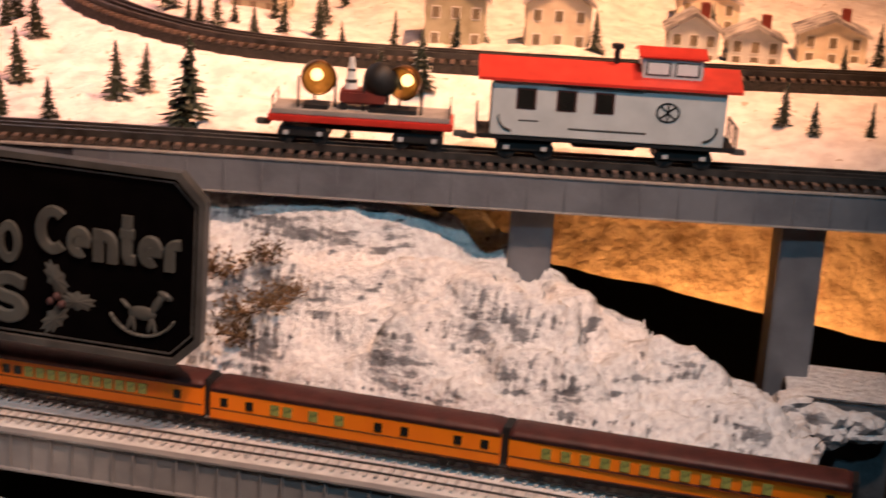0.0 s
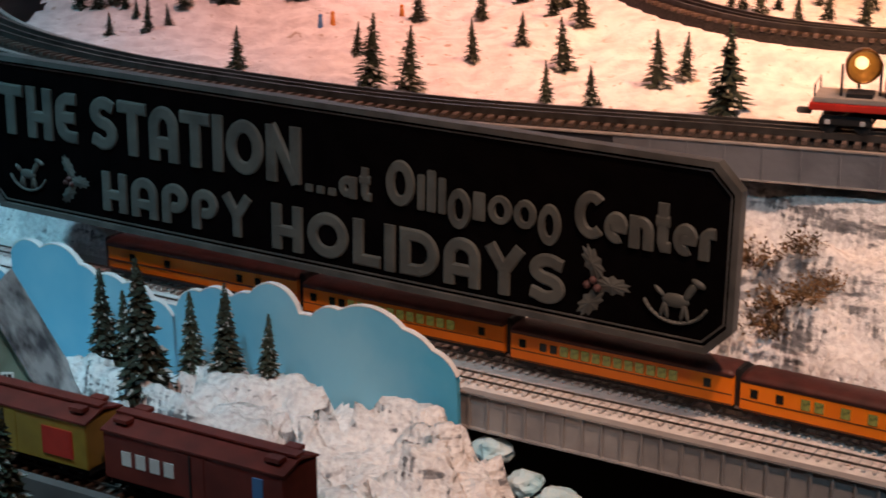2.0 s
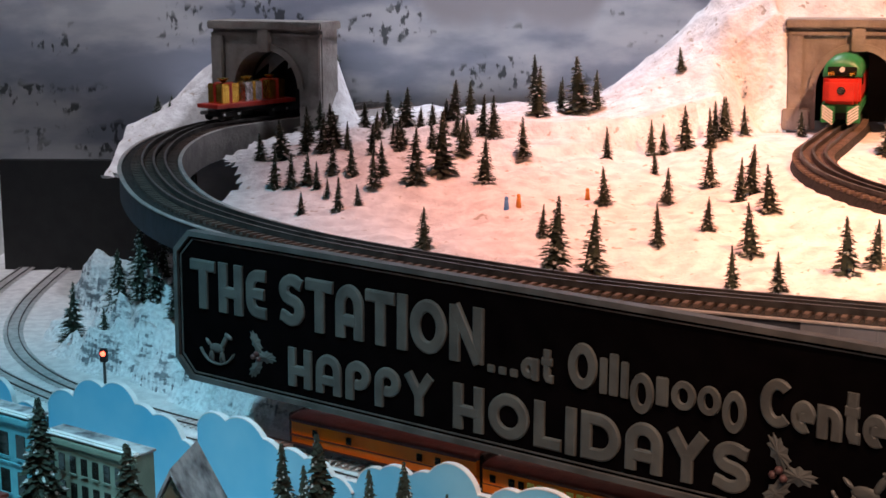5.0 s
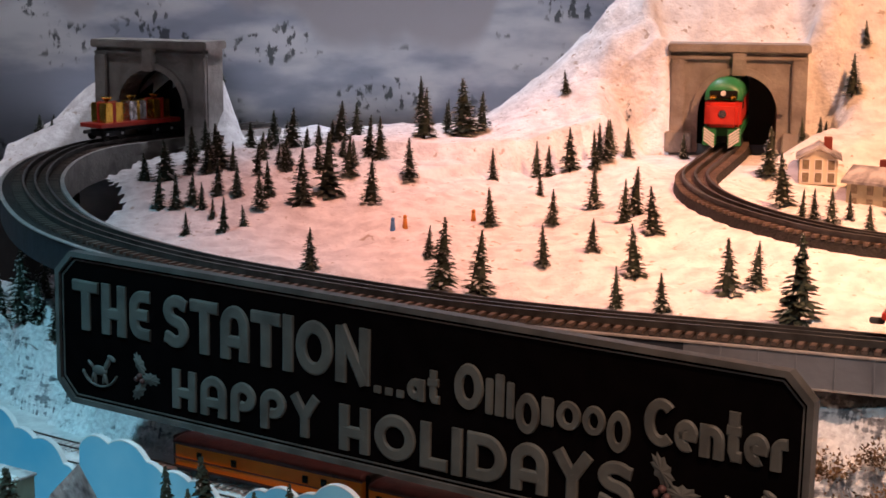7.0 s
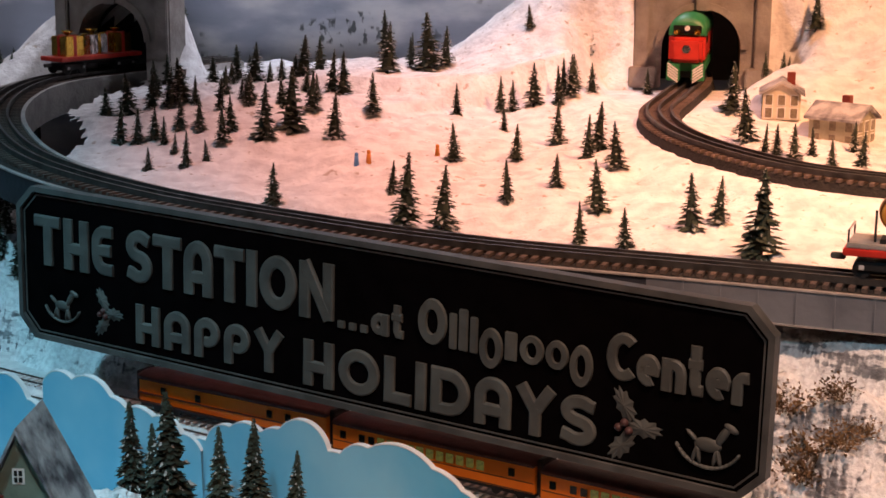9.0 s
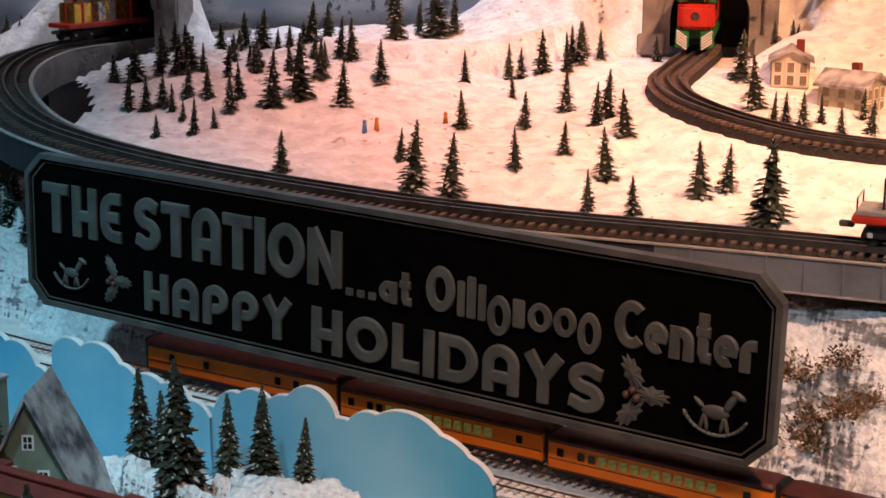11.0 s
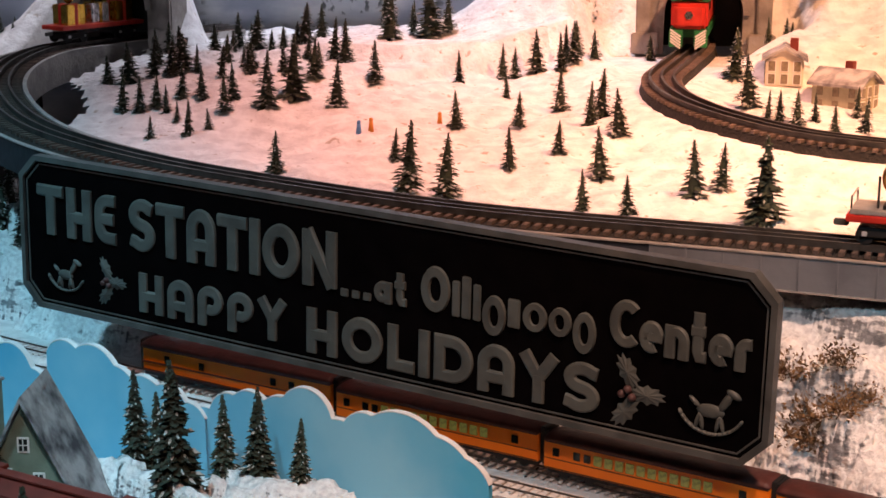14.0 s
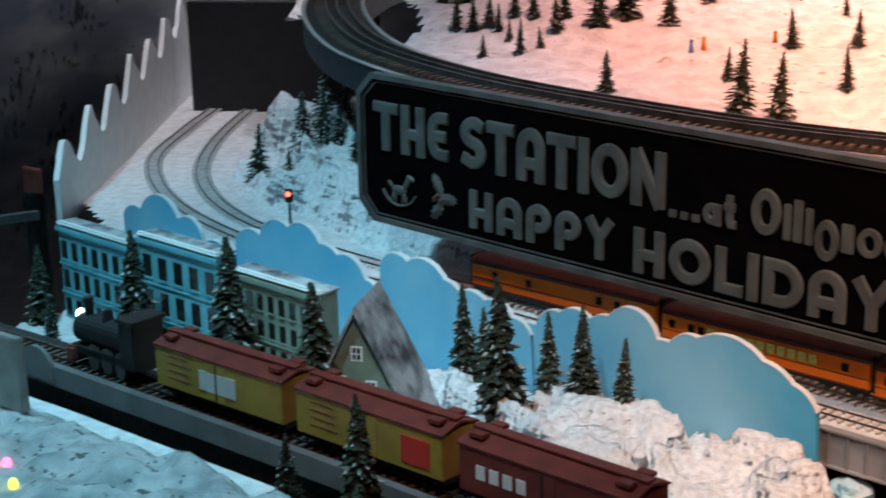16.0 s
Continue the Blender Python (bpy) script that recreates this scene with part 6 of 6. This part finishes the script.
fi = next(i for i, p in enumerate(FREIGHT) if p.x > -0.500)
for n, (mat, label, badge, bm_) in enumerate(((REEFER, "mustard yellow toy refrigerator car with an oxide red roof", (-0.022, 0.02, 0.020, 0.036), GREY),
                                              (REEFER, "mustard yellow toy refrigerator car with a red panel", (-0.062, -0.035, 0.018, 0.038), RED),
                                              (OXIDE, "dark red toy boxcar with plain white marks", (-0.058, -0.05, 0.026, 0.040), BLUE))):
    a = fi + 1 + 17 * n
    reefer(mat, label, badge, bm_).matrix_world = chord(FREIGHT, a, a + 16) @ pose(0, 0, 0.004, rz=180) @ Matrix.Diagonal((1.04, 1.08, 1.06, 1))


def steam_engine():
    th = thing("steam_locomotive", "small black toy steam engine pulling the freight cars", "locomotive")
    part("boiler", cyl(0.012, 0.012, Matrix.Translation((0.01, 0, 0.030)) @ Matrix.Rotation(math.pi / 2, 4, "Y"), 0.10, 20), BLACK, th, smooth=False)
    part("cab", box(-0.062, -0.036, -0.016, 0.016, 0.012, 0.050, 0.001), BLACK, th)
    part("cab_roof", box(-0.066, -0.034, -0.018, 0.018, 0.050, 0.053, 0.001), BLACK, th)
    part("chimney", cyl(0.004, 0.0055, Matrix.Translation((0.048, 0, 0.048)), 0.016, 14), BLACK, th)
    part("dome", cyl(0.006, 0.004, Matrix.Translation((0.012, 0, 0.045)), 0.010, 14), BLACK, th)
    part("headlamp", cyl(0.004, 0.004, Matrix.Translation((0.064, 0, 0.040)) @ Matrix.Rotation(math.pi / 2, 4, "Y"), 0.006, 14), HEADGLOW, th, "bright white headlamp")
    part("pilot", box(0.058, 0.074, -0.014, 0.014, 0.003, 0.016, 0.002), DULLRED, th, "dark red pilot")
    part("frame", box(-0.062, 0.066, -0.011, 0.011, 0.010, 0.018, 0.001), BLACK, th)
    for x in (-0.025, 0.0, 0.025):
        for s in (-1, 1):
            part("driving_wheel", cyl(0.011, 0.011, Matrix.Translation((x, s * 0.0095, 0.011)) @ Matrix.Rotation(math.pi / 2, 4, "X"), 0.003, 20), FRAMEGREY, th)
    return th


steam_engine().matrix_world = chord(FREIGHT, fi - 12, fi - 1) @ pose(0, 0, 0.004, rz=180) @ Matrix.Diagonal((0.74, 1.1, 1.12, 1))

# ---- the shaded end of the layout ----
cloud_board(0.690, [(-0.585, 0.125, 0.022), (-0.618, 0.138, 0.026), (-0.65, 0.142, 0.026), (-0.62, 0.12, 0.06)], 0.03, "blue cloud-shaped board on the snow bank")


def frost_board():
    """A white jagged board that stands along the far track."""
    th = thing("frost_board", "white jagged icicle-shaped board standing along the curved track", "scenery cutout")
    a, b = Vector((-0.955, 2.08, -0.01)), Vector((-1.10, 3.05, -0.01))
    rnd = random.Random(8)
    n = 150
    bm = bmesh.new()
    pts = []
    for i in range(n + 1):
        t = i / n
        z = 0.062 + 0.085 * t + 0.052 * abs(math.sin(t * 21.0 + 0.5)) ** 2.2 + 0.02 * max(0, noise.noise((t * 31, 0, 62.0)))
        pts.append((a.lerp(b, t), z))
    side = Vector((-1, -0.15, 0)).normalized() * 0.008
    rows = [[bm.verts.new(p), bm.verts.new(p + Vector((0, 0, z))), bm.verts.new(p + side + Vector((0, 0, z))), bm.verts.new(p + side)] for p, z in pts]
    for p, q in zip(rows, rows[1:]):
        for i in range(4):
            j = (i + 1) % 4
            bm.faces.new((p[i], p[j], q[j], q[i]))
    bm.faces.new(rows[0])
    bm.faces.new(rows[-1])
    part("board", bm, WHITE, th)
    part("edge_rail", sweep([(0.010, 0.0), (0.022, 0.0), (0.022, 0.012), (0.010, 0.012)], spline([(-1.42, 1.76, 0.0), (-1.2, 1.93, 0.0), (-0.975, 2.10, 0.0)], 0.03)), FRAMEGREY, th, "dark wooden edge rail")


frost_board()
# solid black panel in place of the shaded tunnel opening
part_box = tagged(finish("shade_panel", box(-1.04, -0.68, 2.88, 2.90, -0.02, 0.20), BLACK), "black panel standing for the dark opening where the double track leaves", "tunnel", kind="structure")


def signal(x, y, z):
    th = thing("track_signal", "small signal post with a glowing red lamp", "signal", Matrix.Translation((x, y, z)))
    part("post", cyl(0.0022, 0.0018, Matrix.Translation((0, 0, 0.03)), 0.06, 8), FRAMEGREY, th)
    part("head", box(-0.005, 0.005, -0.004, 0.004, 0.05, 0.068, 0.001), BLACK, th)
    bm = bmesh.new()
    bmesh.ops.create_uvsphere(bm, u_segments=10, v_segments=8, radius=0.0035, matrix=Matrix.Translation((0, -0.0045, 0.062)))
    part("lamp", bm, REDGLOW, th, "glowing red lamp", True)


signal(-0.617, 2.06, -0.005)


def ice_lump(at, size, seed, label="pale blue ice block under the low bridge"):
    rnd = random.Random(seed)
    bm = bmesh.new()
    bmesh.ops.create_icosphere(bm, subdivisions=3, radius=1)
    for v in bm.verts:
        k = 1 + 0.35 * noise.noise(v.co * 1.7 + Vector((seed, 0, 0))) + 0.12 * noise.noise(v.co * 5)
        v.co = Vector((v.co.x * size * 1.2, v.co.y * size, v.co.z * size * 0.7)) * k
    ob = finish("ice_block", bm, ICE, None, "", False)
    ob.matrix_world = Matrix.Translation(at) @ Matrix.Rotation(rnd.random() * 6, 4, "Z")
    tagged(ob, label, "ice", group="ice blocks")


for n, (s, off, z, size) in enumerate(((0.03, 0.075, -0.055, 0.018), (0.07, 0.085, -0.075, 0.016), (0.11, 0.09, -0.085, 0.020), (0.15, 0.10, -0.095, 0.022), (0.19, 0.10, -0.10, 0.018), (0.25, 0.11, -0.11, 0.020), (0.32, 0.10, -0.11, 0.018))):
    ice_lump(plan_point(s, off, z), size, n)
for n, (s, off, size) in enumerate(((-0.47, -0.038, 0.027), (-0.43, -0.034, 0.028), (-0.39, -0.030, 0.022), (-0.36, -0.028, 0.015))):
    ice_lump(plan_point(s, off, 0.004), size, 20 + n, "cyan ice lump below the hanging sign")
# added black slab that gives the void below its darkness
tagged(finish("void_floor", box(-0.6, 2.2, 0.2, 1.6, -0.135, -0.125, 0, pose(0, 0, 0)), BLACK), "black slab standing for the dark void under the low bridge", "floor", kind="structure")
footing = thing("pier_footing", "grey stone footing block under the bridge pier", "footing", Matrix.Translation((0.955, 1.318, 0)) @ Matrix.Rotation(radians(-30), 4, "Z"), kind="structure")
part("block", box(-0.055, 0.055, -0.05, 0.05, -0.12, 0.018, 0.003), FOOTING, footing)
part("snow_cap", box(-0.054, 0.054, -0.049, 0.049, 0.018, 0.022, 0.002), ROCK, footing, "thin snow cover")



def boulder(at, size, seed):
    """An angular stone with snow on its upper faces."""
    rnd = random.Random(seed)
    bm = bmesh.new()
    bmesh.ops.create_icosphere(bm, subdivisions=3, radius=1)
    for v in bm.verts:
        k = 1 + 0.45 * noise.noise(v.co * 1.4 + Vector((seed * 3.1, 0, 0))) + 0.18 * noise.noise(v.co * 3.6)
        v.co = Vector((v.co.x * size * 1.25, v.co.y * size, v.co.z * size * 0.75)) * k
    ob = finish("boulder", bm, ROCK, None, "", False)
    ob.matrix_world = Matrix.Translation(at) @ Matrix.Rotation(rnd.random() * 6, 4, "Z")
    tagged(ob, "grey snow-dusted boulder beside the bridge pier footing", "boulder", group="boulders")


for n, (x, y, z, size) in enumerate(((0.905, 1.262, 0.004, 0.026), (0.872, 1.268, -0.002, 0.022), (0.945, 1.252, 0.000, 0.020), (0.885, 1.290, 0.012, 0.022), (0.850, 1.300, 0.010, 0.020))):
    boulder((x, y, z), size, n)


def side_panel():
    """Grey board on a post at the edge of the snow bank."""
    x, y = -0.592, 1.165
    th = thing("side_panel", "weathered grey board on a post in the snow bank", "panel", Matrix.Translation((x, y, bank_height(x, y) - 0.01)) @ Matrix.Rotation(radians(-28), 4, "Z"))
    part("board", box(-0.030, 0.016, -0.004, 0.004, 0.012, 0.076, 0.001), PLANK, th)
    part("post", box(-0.004, 0.004, 0.004, 0.010, 0.0, 0.070, 0.001), FRAMEGREY, th)


side_panel()
tagged(finish("red_plaque", box(-0.02, 0.02, -0.004, 0.004, -0.02, 0.02, 0.002, pose(-1.10, 2.30, 0.005, rz=-25)), DULLRED), "small dull red plaque fixed beyond the edge rail", "plaque")
part_post = tagged(finish("edge_post", box(-0.012, 0.012, -0.012, 0.012, -0.30, -0.012, 0.002, pose(-1.10, 2.30, 0, rz=-25)), BLACK), "black post under the red plaque", "post")


def bulb(x, y, mat, label):
    bm = bmesh.new()
    bmesh.ops.create_uvsphere(bm, u_segments=10, v_segments=8, radius=0.0036)
    for v in bm.verts:
        v.co.z *= 1.0 + 0.5 * (v.co.z > 0)
    ob = finish("fairy_bulb", bm, mat, None, "", True)
    ob.matrix_world = Matrix.Translation((x, y, bank_height(x, y) + 0.003))
    tagged(ob, label, "bulb", group="fairy lights")


bulb(-0.553, 1.066, PINKGLOW, "tiny glowing pink bulb on the snow bank")
bulb(-0.530, 1.028, LIMEGLOW, "tiny glowing yellow bulb on the snow bank")


def trackside_board():
    """Low grey board with a rounded top beside the freight track."""
    p = FREIGHT[fi - 13]
    th = Matrix.Translation((p.x - 0.016, p.y - 0.040, p.z - 0.002)) @ Matrix.Rotation(radians(-31), 4, "Z")
    bm = bmesh.new()
    ring = [(-0.024, 0.0)] + [(0.024 * math.cos(a), 0.010 + 0.020 * math.sin(a)) for a in [math.pi * (1 - k / 14) for k in range(15)]] + [(0.024, 0.0)]
    rows = [[bm.verts.new((x, y, z)) for x, z in ring] for y in (-0.002, 0.002)]
    for k in range(len(ring)):
        j = (k + 1) % len(ring)
        bm.faces.new((rows[0][k], rows[0][j], rows[1][j], rows[1][k]))
    bm.faces.new(rows[0])
    bm.faces.new(rows[1])
    ob = finish("trackside_board", bm, FASCIA)
    ob.matrix_world = th
    tagged(ob, "low grey round-topped board beside the freight track", "board")


trackside_board()
